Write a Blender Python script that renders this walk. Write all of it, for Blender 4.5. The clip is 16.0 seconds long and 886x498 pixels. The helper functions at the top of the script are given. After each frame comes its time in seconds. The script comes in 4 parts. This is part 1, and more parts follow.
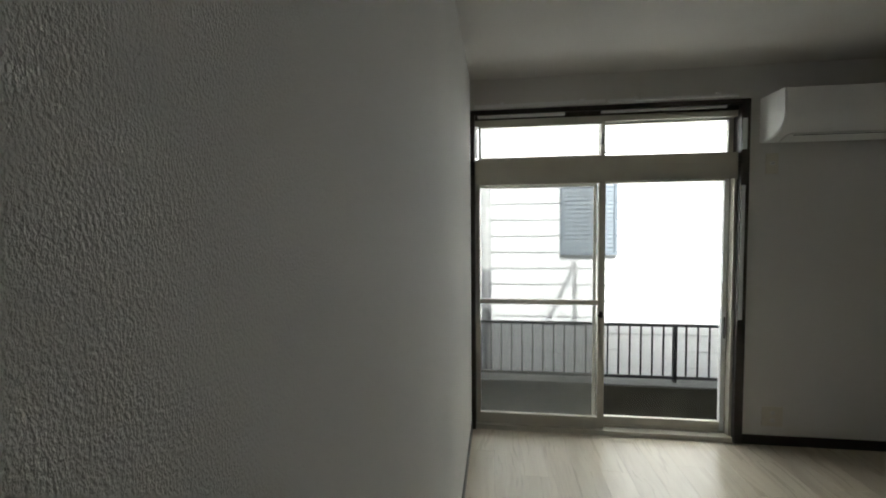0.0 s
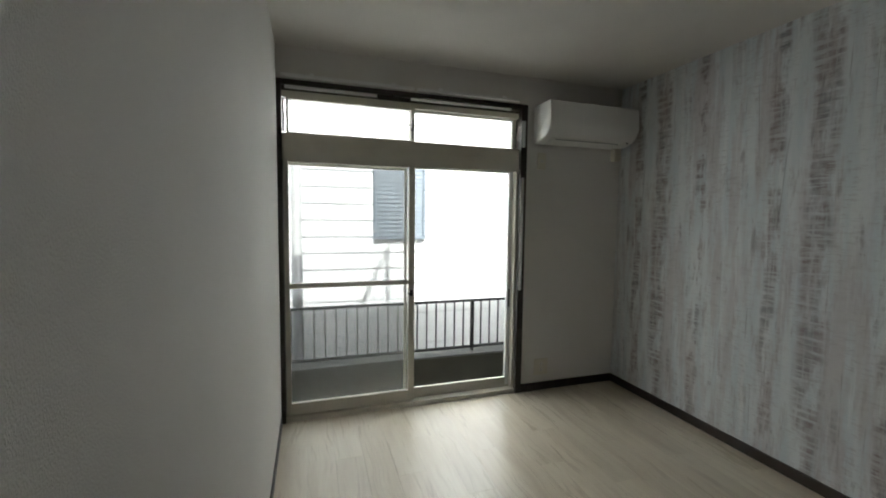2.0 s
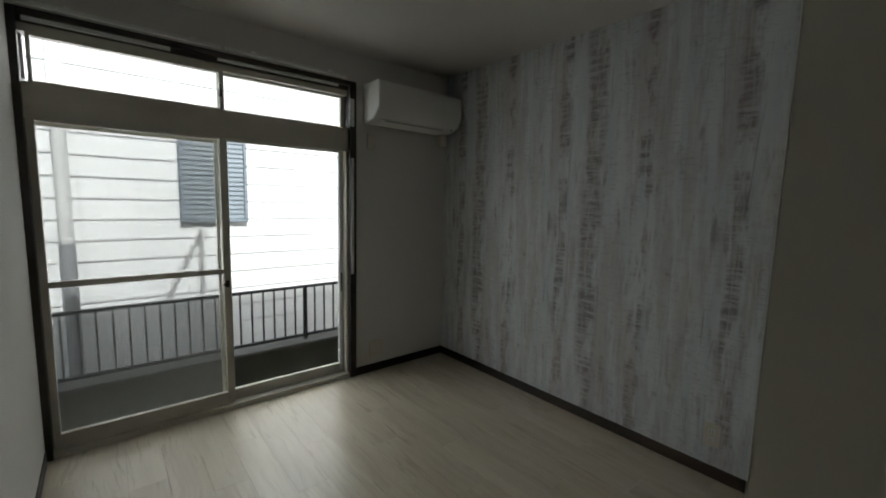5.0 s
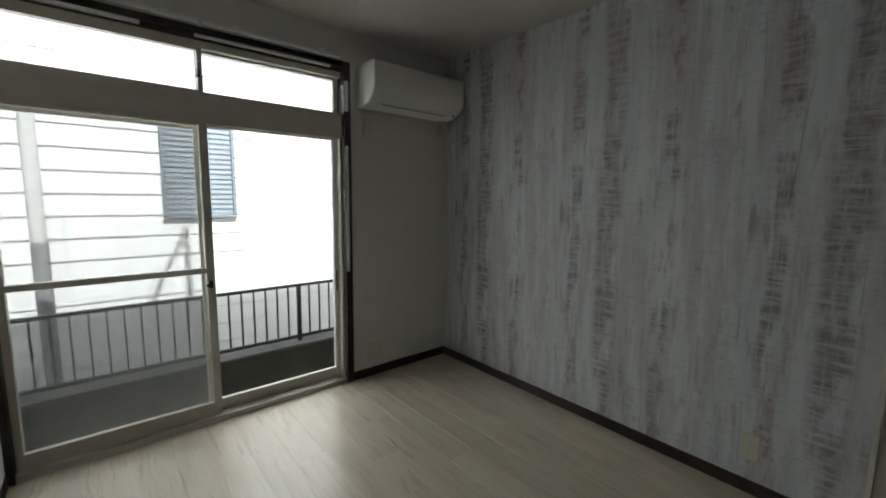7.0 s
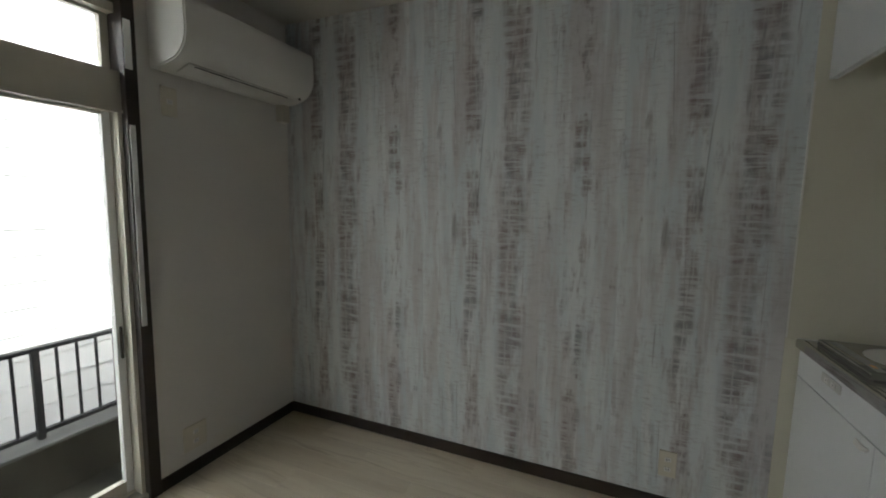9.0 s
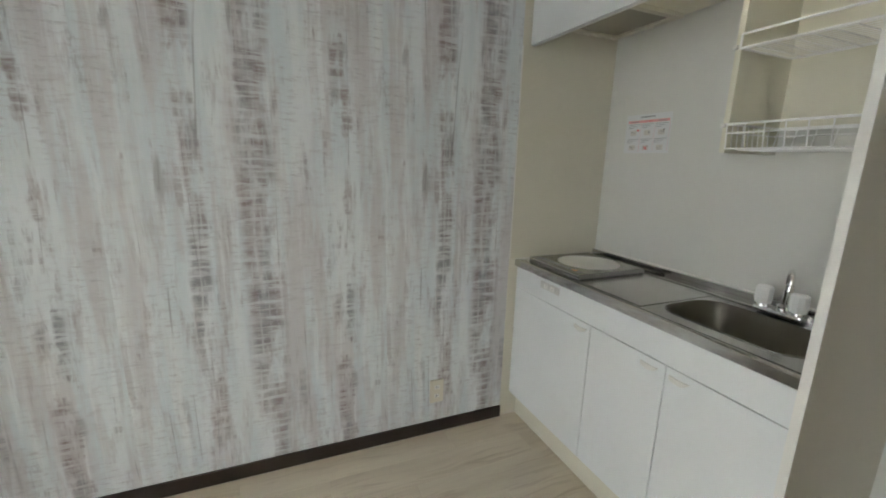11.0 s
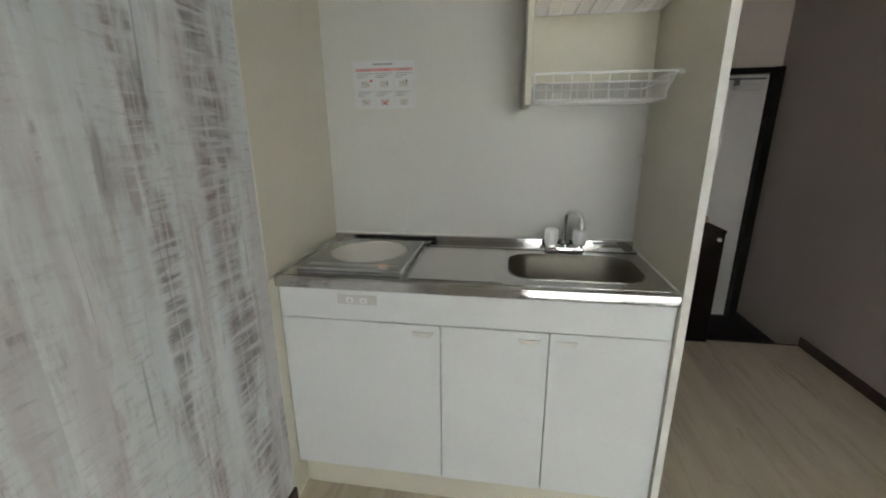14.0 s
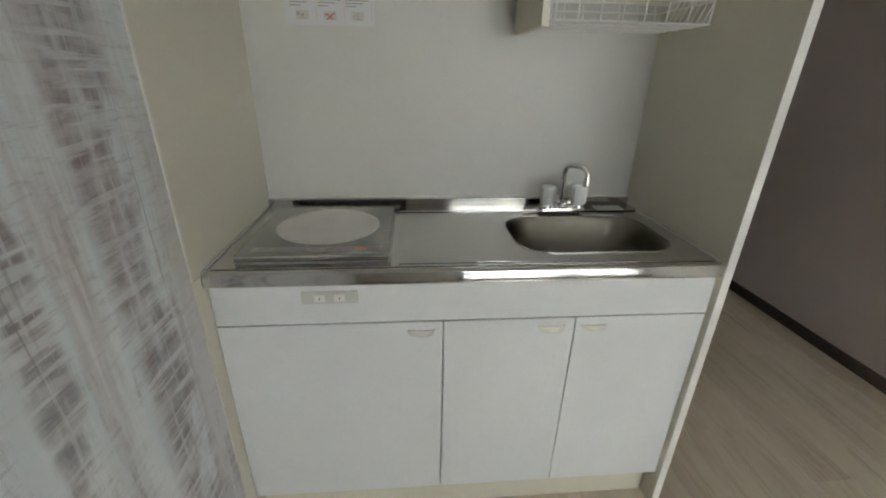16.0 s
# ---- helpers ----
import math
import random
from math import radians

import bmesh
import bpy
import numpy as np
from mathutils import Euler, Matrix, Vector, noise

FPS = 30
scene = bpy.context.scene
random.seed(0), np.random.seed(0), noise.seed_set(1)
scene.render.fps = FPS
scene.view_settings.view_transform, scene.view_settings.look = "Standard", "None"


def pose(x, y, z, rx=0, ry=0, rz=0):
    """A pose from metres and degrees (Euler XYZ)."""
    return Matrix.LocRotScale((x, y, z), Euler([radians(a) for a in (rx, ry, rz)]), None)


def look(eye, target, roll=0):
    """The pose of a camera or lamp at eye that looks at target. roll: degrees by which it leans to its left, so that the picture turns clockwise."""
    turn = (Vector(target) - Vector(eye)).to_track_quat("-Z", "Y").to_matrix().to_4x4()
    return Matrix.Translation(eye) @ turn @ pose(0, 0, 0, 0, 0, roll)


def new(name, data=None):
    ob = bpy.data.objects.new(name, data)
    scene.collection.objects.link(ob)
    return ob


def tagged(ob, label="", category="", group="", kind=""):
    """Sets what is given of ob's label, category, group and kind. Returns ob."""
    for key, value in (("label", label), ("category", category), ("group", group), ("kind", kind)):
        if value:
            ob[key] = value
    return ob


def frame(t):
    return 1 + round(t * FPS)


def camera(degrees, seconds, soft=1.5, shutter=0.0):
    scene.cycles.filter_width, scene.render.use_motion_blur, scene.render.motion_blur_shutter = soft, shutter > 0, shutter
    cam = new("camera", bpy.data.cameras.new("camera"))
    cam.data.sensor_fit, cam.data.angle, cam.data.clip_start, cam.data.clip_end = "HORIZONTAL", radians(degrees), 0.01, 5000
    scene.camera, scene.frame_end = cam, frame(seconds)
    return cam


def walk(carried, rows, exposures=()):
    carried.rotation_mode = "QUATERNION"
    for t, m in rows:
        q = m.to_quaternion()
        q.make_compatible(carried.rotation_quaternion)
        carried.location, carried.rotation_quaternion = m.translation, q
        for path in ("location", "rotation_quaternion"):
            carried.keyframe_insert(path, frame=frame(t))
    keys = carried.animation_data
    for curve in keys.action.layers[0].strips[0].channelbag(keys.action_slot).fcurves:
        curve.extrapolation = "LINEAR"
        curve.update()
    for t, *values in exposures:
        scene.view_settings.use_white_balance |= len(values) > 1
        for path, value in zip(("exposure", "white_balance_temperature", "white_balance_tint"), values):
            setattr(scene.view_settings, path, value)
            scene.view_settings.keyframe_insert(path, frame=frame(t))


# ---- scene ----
cam = camera(94.5, 16.0, soft=1.9)

PATH = [
    (0, (-2.389, -0.244, 1.386), (-2.651, 1.736, 1.288), -0.5),
    (0.5, (-2.409, -0.197, 1.362), (-2.321, 1.796, 1.218), 0.9),
    (1, (-2.405, -0.204, 1.345), (-2.088, 1.764, 1.195), 0.9),
    (1.5, (-2.388, -0.206, 1.33), (-1.909, 1.729, 1.173), 0.9),
    (2, (-2.378, -0.204, 1.333), (-1.761, 1.692, 1.184), 0.7),
    (2.5, (-2.362, -0.2, 1.333), (-1.649, 1.66, 1.156), 0.8),
    (3, (-2.341, -0.192, 1.334), (-1.496, 1.609, 1.135), 1.4),
    (3.5, (-2.323, -0.19, 1.32), (-1.347, 1.544, 1.118), 1.5),
    (4, (-2.29, -0.184, 1.331), (-1.19, 1.47, 1.113), 1.5),
    (4.5, (-2.291, -0.19, 1.337), (-1.07, 1.379, 1.119), 1.8),
    (4.7, (-2.29, -0.194, 1.342), (-1.022, 1.337, 1.127), 1.6),
    (6.8, (-2.216, -0.06, 1.333), (-0.944, 1.461, 1.066), 0.6),
    (7, (-2.178, 0.0, 1.313), (-0.893, 1.512, 1.062), 0.8),
    (7.5, (-2.095, 0.128, 1.312), (-0.773, 1.6, 1.021), 2.6),
    (8, (-2.116, 0.333, 1.338), (-0.634, 1.665, 1.166), 1.3),
    (8.5, (-2.091, 0.513, 1.36), (-0.452, 1.647, 1.189), 0.9),
    (9, (-1.964, 0.686, 1.345), (-0.131, 1.454, 1.127), 1.1),
    (9.5, (-1.876, 0.842, 1.33), (0.074, 1.181, 1.04), 3.5),
    (10, (-1.872, 0.945, 1.319), (0.102, 0.774, 1.04), 1.8),
    (10.2, (-1.848, 0.98, 1.321), (0.107, 0.706, 0.998), 1.8),
    (12.3, (-1.244, 1.202, 1.289), (0.007, -0.291, 0.836), -0.7),
    (12.5, (-1.176, 1.168, 1.289), (0.0, -0.38, 0.821), -0.8),
    (13, (-1.015, 1.135, 1.282), (-0.056, -0.556, 0.815), 0.5),
    (13.5, (-0.861, 1.146, 1.294), (-0.303, -0.714, 0.815), -0.7),
    (14, (-0.726, 1.129, 1.284), (-0.416, -0.769, 0.736), -0.5),
    (14.5, (-0.611, 1.023, 1.278), (-0.466, -0.908, 0.778), -1.1),
    (15, (-0.532, 0.931, 1.281), (-0.532, -0.992, 0.733), 0.9),
    (15.5, (-0.471, 0.859, 1.272), (-0.617, -1.016, 0.59), 0.9),
    (16, (-0.452, 0.831, 1.259), (-0.611, -0.998, 0.467), 1.1),
]

# exposure of the clip's camera: dark while the window fills the view, brighter at the kitchen
EXPOSURES = [
    (0.0, 1.44, 6200, 9), (0.5, 1.22, 6150, 9), (1.5, 1.5, 6150, 9), (2.0, 1.6, 6150, 9), (3.0, 1.14, 6150, 9), (4.0, 0.75, 6150, 9), (4.5, 0.74, 6150, 9),
    (7.0, 1.2, 6150, 9), (7.5, 1.08, 6150, 9), (8.5, 1.25, 6150, 9), (9.0, 1.58, 6250, 10), (9.5, 2.32, 6260, 11), (10.0, 2.8, 6260, 11),
    (12.3, 2.72, 6280, 12), (13.0, 2.68, 6290, 12), (14.0, 2.78, 6300, 12), (15.0, 2.79, 6300, 12), (16.0, 2.74, 6300, 12),
]
walk(cam, [(t, look(eye, target, roll)) for t, eye, target, roll in PATH], EXPOSURES)

# ---- world and sun: bright overcast day ----
world = bpy.data.worlds.new("overcast_sky")
scene.world = world
world.use_nodes = True
wn = world.node_tree.nodes
sky = wn.new("ShaderNodeTexSky")
sky.sky_type = "NISHITA"
sky.sun_disc = False
sky.sun_elevation = radians(54)
sky.sun_rotation = radians(172)
sky.air_density, sky.dust_density, sky.ozone_density = 1.0, 4.0, 1.0
soften = wn.new("ShaderNodeHueSaturation")
soften.inputs["Saturation"].default_value = 0.6
world.node_tree.links.new(sky.outputs[0], soften.inputs["Color"])
world.node_tree.links.new(soften.outputs[0], wn["Background"].inputs[0])
wn["Background"].inputs[1].default_value = 0.15
sun_data = bpy.data.lights.new("sun", "SUN")
sun_data.energy, sun_data.angle, sun_data.color = 4.9, radians(0.8), (1.0, 0.97, 0.93)
sun = new("sun", sun_data)
sun.matrix_world = look((-0.1, -10.0, 14.4), (-1.5, 0.0, 0.4))

# ---- plan, in metres: accent wall x = 0, window wall y = YW, left wall x = XW ----
XW, XP, YW, CEIL = -2.565, -2.52, 2.54, 2.37
WIN_L, WIN_R, WIN_T = -2.565, -0.845, 2.17
KIT_W, KIT_D, TOP = 1.2, 0.47, 0.85
DOOR_Y, STEP_Y, GENKAN_Z = -2.2, -1.45, -0.15


# ---- materials ----
def material(name, color=(0.8, 0.8, 0.8), rough=0.5, metal=0.0, bump=0.0, bump_scale=200.0, vary=0.06, vary_scale=3.0, stretch=(1, 1, 1), spec=0.5, by_object=0.0):
    m = bpy.data.materials.new(name)
    m.use_nodes = True
    t = m.node_tree
    n, l = t.nodes, t.links
    b = n["Principled BSDF"]
    b.inputs["Roughness"].default_value = rough
    b.inputs["Metallic"].default_value = metal
    b.inputs["Specular IOR Level"].default_value = spec
    co = n.new("ShaderNodeTexCoord")
    mp = n.new("ShaderNodeMapping")
    mp.inputs["Scale"].default_value = stretch
    l.new(co.outputs["Object"], mp.inputs[0])
    big = n.new("ShaderNodeTexNoise")
    big.inputs["Scale"].default_value, big.inputs["Detail"].default_value = vary_scale, 6
    l.new(mp.outputs[0], big.inputs["Vector"])
    ramp = n.new("ShaderNodeMapRange")
    ramp.inputs["From Min"].default_value, ramp.inputs["From Max"].default_value = 0.3, 0.7
    ramp.inputs["To Min"].default_value, ramp.inputs["To Max"].default_value = 1 - vary, 1 + vary
    l.new(big.outputs[0], ramp.inputs[0])
    mul = n.new("ShaderNodeVectorMath")
    mul.operation = "SCALE"
    mul.inputs[0].default_value = color
    l.new(ramp.outputs[0], mul.inputs["Scale"])
    out = mul.outputs[0]
    if by_object:
        info = n.new("ShaderNodeObjectInfo")
        r2 = n.new("ShaderNodeMapRange")
        r2.inputs["To Min"].default_value, r2.inputs["To Max"].default_value = 1 - by_object, 1 + by_object
        l.new(info.outputs["Random"], r2.inputs[0])
        m2 = n.new("ShaderNodeVectorMath")
        m2.operation = "SCALE"
        l.new(out, m2.inputs[0])
        l.new(r2.outputs[0], m2.inputs["Scale"])
        out = m2.outputs[0]
    l.new(out, b.inputs["Base Color"])
    rr = n.new("ShaderNodeMapRange")
    rr.inputs["To Min"].default_value, rr.inputs["To Max"].default_value = max(0.02, rough * 0.85), min(1, rough * 1.15)
    l.new(big.outputs[0], rr.inputs[0])
    l.new(rr.outputs[0], b.inputs["Roughness"])
    if bump:
        fine = n.new("ShaderNodeTexNoise")
        fine.inputs["Scale"].default_value, fine.inputs["Detail"].default_value = bump_scale, 3
        l.new(mp.outputs[0], fine.inputs["Vector"])
        bp = n.new("ShaderNodeBump")
        bp.inputs["Strength"].default_value, bp.inputs["Distance"].default_value = bump, 0.002
        l.new(fine.outputs[0], bp.inputs["Height"])
        l.new(bp.outputs[0], b.inputs["Normal"])
    return m


def math_node(t, op, a, b=None, c=None):
    n = t.nodes.new("ShaderNodeMath")
    n.operation = op
    for i, v in enumerate((a, b, c)):
        if v is None:
            continue
        if isinstance(v, (int, float)):
            n.inputs[i].default_value = v
        else:
            t.links.new(v, n.inputs[i])
    return n.outputs[0]


def mix_color(t, fac, a, b):
    n = t.nodes.new("ShaderNodeMix")
    n.data_type = "RGBA"
    for sock, v in ((n.inputs[0], fac), (n.inputs[6], a), (n.inputs[7], b)):
        if isinstance(v, (int, float)):
            sock.default_value = v
        elif isinstance(v, tuple):
            sock.default_value = (*v, 1)
        else:
            t.links.new(v, sock)
    return n.outputs[2]


def noise_node(t, vec, scale, detail=4.0, rough=0.55):
    n = t.nodes.new("ShaderNodeTexNoise")
    n.inputs["Scale"].default_value = scale
    n.inputs["Detail"].default_value = detail
    n.inputs["Roughness"].default_value = rough
    t.links.new(vec, n.inputs["Vector"])
    return n.outputs[0]


def scaled(t, vec, s, off=(0, 0, 0)):
    n = t.nodes.new("ShaderNodeMapping")
    n.inputs["Scale"].default_value, n.inputs["Location"].default_value = s, off
    t.links.new(vec, n.inputs[0])
    return n.outputs[0]


def ranged(t, v, lo, hi, a=0.0, b=1.0):
    n = t.nodes.new("ShaderNodeMapRange")
    n.interpolation_type = "SMOOTHSTEP"
    for i, x in enumerate((lo, hi, a, b)):
        n.inputs[i + 1].default_value = x
    t.links.new(v, n.inputs[0])
    return n.outputs[0]


def distressed_wallpaper():
    """Whitewashed, scratched board pattern, printed on rolls 0.96 m wide."""
    m = bpy.data.materials.new("distressed_board_wallpaper")
    m.use_nodes = True
    t = m.node_tree
    b = t.nodes["Principled BSDF"]
    co = t.nodes.new("ShaderNodeTexCoord").outputs["Object"]
    sep = t.nodes.new("ShaderNodeSeparateXYZ")
    t.links.new(co, sep.inputs[0])
    y, z = sep.outputs[1], sep.outputs[2]
    # the offset across the roll, -0.48 to 0.48 m, with a slight lean of the printed columns
    lean = math_node(t, "MULTIPLY_ADD", z, -0.012, math_node(t, "ADD", y, -1.13))
    u = math_node(t, "MULTIPLY", math_node(t, "SUBTRACT", math_node(t, "FRACT", math_node(t, "MULTIPLY_ADD", lean, 1 / 0.96, 20.5)), 0.5), 0.96)
    comb = t.nodes.new("ShaderNodeCombineXYZ")
    t.links.new(u, comb.inputs[0])
    t.links.new(z, comb.inputs[1])
    p = comb.outputs[0]
    wob = noise_node(t, scaled(t, p, (4, 1.2, 1)), 1.0, 3)

    def layer(col, fac, strength, paint):
        return mix_color(t, math_node(t, "MULTIPLY", fac, strength), col, paint)

    def band(centre, half):
        d = math_node(t, "ABSOLUTE", math_node(t, "SUBTRACT", u, math_node(t, "MULTIPLY_ADD", wob, 0.10, centre - 0.05)))
        return ranged(t, d, half, half * 0.45)

    # pale blue grey paint, rubbed through to warm taupe
    soft = noise_node(t, scaled(t, p, (16, 1.6, 1), (8, 3, 0)), 1.0, 4)
    col = mix_color(t, ranged(t, soft, 0.35, 0.65), (0.63, 0.685, 0.70), (0.735, 0.765, 0.77))
    broad = noise_node(t, scaled(t, p, (8, 0.8, 1)), 1.0, 5, 0.6)
    col = layer(col, ranged(t, broad, 0.47, 0.60), 0.75, (0.575, 0.545, 0.54))
    rub = noise_node(t, scaled(t, p, (20, 2.4, 1), (7, 5, 0)), 1.0, 6, 0.65)
    col = layer(col, ranged(t, rub, 0.53, 0.68), 0.6, (0.44, 0.405, 0.405))
    brush = noise_node(t, scaled(t, p, (10, 26, 1), (9, 2, 0)), 1.0, 5, 0.65)
    col = layer(col, math_node(t, "MULTIPLY", ranged(t, brush, 0.50, 0.66), ranged(t, broad, 0.40, 0.56)), 0.38, (0.49, 0.465, 0.465))
    white = noise_node(t, scaled(t, p, (30, 1.4, 1), (3, 1, 0)), 1.0, 5, 0.6)
    col = layer(col, ranged(t, white, 0.54, 0.70), 0.6, (0.79, 0.81, 0.81))
    # horizontal and vertical brush scratches, used over the dark patches
    rung = noise_node(t, scaled(t, p, (4, 46, 1)), 1.0, 3, 0.6)
    stile = noise_node(t, scaled(t, p, (64, 2.0, 1), (2, 2, 0)), 1.0, 4, 0.7)
    scratch = math_node(t, "MAXIMUM", ranged(t, rung, 0.50, 0.58), math_node(t, "MULTIPLY", ranged(t, stile, 0.53, 0.62), 0.75))
    patch = noise_node(t, scaled(t, p, (12, 3.6, 1), (5, 3, 0)), 1.0, 4, 0.6)
    blot = noise_node(t, scaled(t, p, (22, 3.6, 1), (11, 2, 0)), 1.0, 5, 0.62)
    ladders = math_node(t, "MAXIMUM", math_node(t, "MULTIPLY", band(0.0, 0.082), ranged(t, patch, 0.36, 0.56)), math_node(t, "MULTIPLY", band(0.21, 0.05), ranged(t, patch, 0.42, 0.56)))
    ladders = math_node(t, "MAXIMUM", ladders, math_node(t, "MULTIPLY", band(-0.31, 0.05), ranged(t, patch, 0.46, 0.58)))
    ladders = math_node(t, "MAXIMUM", ladders, math_node(t, "MULTIPLY", ranged(t, blot, 0.55, 0.68), 0.6))
    stain = noise_node(t, scaled(t, p, (10, 2.0, 1)), 1.0, 2)
    ink = mix_color(t, ranged(t, stain, 0.4, 0.6), (0.25, 0.18, 0.178), (0.215, 0.21, 0.225))
    # the worn columns: a soft grey ground, then dry brush dabs lying across the board
    col = layer(col, ladders, 0.22, (0.47, 0.445, 0.44))
    dab = noise_node(t, scaled(t, p, (9, 30, 1), (6, 4, 0)), 1.0, 4, 0.62)
    open_part = math_node(t, "MULTIPLY_ADD", ranged(t, dab, 0.36, 0.62), 0.6, 0.4)
    open_part = math_node(t, "MULTIPLY", open_part, math_node(t, "SUBTRACT", 1.0, math_node(t, "MULTIPLY", scratch, 0.75)))
    col = layer(col, math_node(t, "MULTIPLY", ladders, open_part), 0.9, ink)
    # long wandering cracks between the boards
    for shift, wide in ((0.0, 0.010), (4.7, 0.008)):
        path = noise_node(t, scaled(t, p, (6, 0.32, 1), (shift, shift, 0)), 1.0, 1.5, 0.4)
        gate = noise_node(t, scaled(t, p, (9, 2.2, 1), (shift + 2, 1, 0)), 1.0, 3)
        near = math_node(t, "ABSOLUTE", math_node(t, "SUBTRACT", path, 0.5))
        col = layer(col, math_node(t, "MULTIPLY", ranged(t, near, wide, wide * 0.3), ranged(t, gate, 0.52, 0.64)), 0.55, (0.24, 0.225, 0.23))
    # faint cross hatching everywhere
    hatch = noise_node(t, scaled(t, p, (17, 85, 1), (1, 6, 0)), 1.0, 5, 0.72)
    where = noise_node(t, scaled(t, p, (7, 1.5, 1), (4, 9, 0)), 1.0, 3)
    col = layer(col, math_node(t, "MULTIPLY", ranged(t, hatch, 0.50, 0.66), ranged(t, where, 0.36, 0.60)), 0.55, (0.40, 0.375, 0.38))
    t.links.new(col, b.inputs["Base Color"])
    b.inputs["Roughness"].default_value = 0.62
    bp = t.nodes.new("ShaderNodeBump")
    bp.inputs["Strength"].default_value, bp.inputs["Distance"].default_value = 0.25, 0.001
    t.links.new(math_node(t, "ADD", white, math_node(t, "MULTIPLY", stile, 0.6)), bp.inputs["Height"])
    t.links.new(bp.outputs[0], b.inputs["Normal"])
    return m


def plank_wood():
    """Pale greige laminate with brown figure, grain along y."""
    m = bpy.data.materials.new("pale_oak_laminate")
    m.use_nodes = True
    t = m.node_tree
    b = t.nodes["Principled BSDF"]
    geo = t.nodes.new("ShaderNodeNewGeometry").outputs["Position"]
    info = t.nodes.new("ShaderNodeObjectInfo").outputs["Random"]
    comb = t.nodes.new("ShaderNodeCombineXYZ")
    t.links.new(math_node(t, "MULTIPLY", info, 37.0), comb.inputs[0])
    t.links.new(math_node(t, "MULTIPLY", info, 91.0), comb.inputs[1])
    add = t.nodes.new("ShaderNodeVectorMath")
    t.links.new(geo, add.inputs[0])
    t.links.new(comb.outputs[0], add.inputs[1])
    p = add.outputs[0]
    broad = noise_node(t, scaled(t, p, (9, 1.1, 1)), 1.0, 4)
    col = mix_color(t, ranged(t, broad, 0.35, 0.65), (0.70, 0.625, 0.49), (0.63, 0.545, 0.415))
    # wandering heartwood veins and cloudy figure
    bend = t.nodes.new("ShaderNodeVectorMath")
    bend.operation = "MULTIPLY_ADD"
    drift = t.nodes.new("ShaderNodeTexNoise")
    drift.inputs["Scale"].default_value = 2.4
    t.links.new(p, drift.inputs["Vector"])
    t.links.new(drift.outputs[1], bend.inputs[0])
    bend.inputs[1].default_value = (0.10, 0.0, 0.0)
    t.links.new(p, bend.inputs[2])
    streak = noise_node(t, scaled(t, bend.outputs[0], (24, 1.5, 1)), 1.0, 5, 0.6)
    col = mix_color(t, math_node(t, "MULTIPLY", ranged(t, streak, 0.46, 0.78), 0.36), col, (0.43, 0.335, 0.24))
    vein = noise_node(t, scaled(t, bend.outputs[0], (15, 0.7, 1), (3, 8, 0)), 1.0, 2, 0.4)
    vein = ranged(t, math_node(t, "ABSOLUTE", math_node(t, "SUBTRACT", vein, 0.53)), 0.024, 0.004)
    gate = noise_node(t, scaled(t, p, (5, 2.2, 1), (1, 7, 0)), 1.0, 2)
    col = mix_color(t, math_node(t, "MULTIPLY", math_node(t, "MULTIPLY", vein, ranged(t, gate, 0.46, 0.64)), 0.38), col, (0.38, 0.29, 0.205))
    fine = noise_node(t, scaled(t, p, (220, 6, 1)), 1.0, 4, 0.7)
    col = mix_color(t, math_node(t, "MULTIPLY", ranged(t, fine, 0.45, 0.75), 0.12), col, (0.50, 0.43, 0.34))
    sc = t.nodes.new("ShaderNodeVectorMath")
    sc.operation = "SCALE"
    t.links.new(col, sc.inputs[0])
    t.links.new(ranged(t, info, 0, 1, 0.95, 1.04), sc.inputs["Scale"])
    t.links.new(sc.outputs[0], b.inputs["Base Color"])
    t.links.new(ranged(t, streak, 0.3, 0.7, 0.26, 0.36), b.inputs["Roughness"])
    b.inputs["Coat Weight"].default_value, b.inputs["Coat Roughness"].default_value = 0.9, 0.34
    bp = t.nodes.new("ShaderNodeBump")
    bp.inputs["Strength"].default_value, bp.inputs["Distance"].default_value = 0.12, 0.001
    t.links.new(fine, bp.inputs["Height"])
    t.links.new(bp.outputs[0], b.inputs["Normal"])
    return m


def pane_glass(name, tint=(0.95, 0.97, 0.96), dirt=0.0):
    m = bpy.data.materials.new(name)
    m.use_nodes = True
    t = m.node_tree
    t.nodes.remove(t.nodes["Principled BSDF"])
    out = t.nodes["Material Output"]
    tr = t.nodes.new("ShaderNodeBsdfTransparent")
    tr.inputs[0].default_value = (*tint, 1)
    gl = t.nodes.new("ShaderNodeBsdfGlossy")
    gl.inputs["Roughness"].default_value = 0.02
    # gloss rises towards grazing angles, alike on both faces of the pane
    edge = t.nodes.new("ShaderNodeLayerWeight")
    edge.inputs[0].default_value = 0.5
    mx = t.nodes.new("ShaderNodeMixShader")
    t.links.new(math_node(t, "MULTIPLY_ADD", math_node(t, "POWER", edge.outputs["Facing"], 5.0), 0.9, 0.035), mx.inputs[0])
    t.links.new(tr.outputs[0], mx.inputs[1])
    t.links.new(gl.outputs[0], mx.inputs[2])
    last = mx.outputs[0]
    if dirt:
        df = t.nodes.new("ShaderNodeBsdfDiffuse")
        df.inputs[0].default_value = (0.55, 0.56, 0.55, 1)
        m2 = t.nodes.new("ShaderNodeMixShader")
        m2.inputs[0].default_value = dirt
        t.links.new(last, m2.inputs[1])
        t.links.new(df.outputs[0], m2.inputs[2])
        last = m2.outputs[0]
    t.links.new(last, out.inputs[0])
    return m


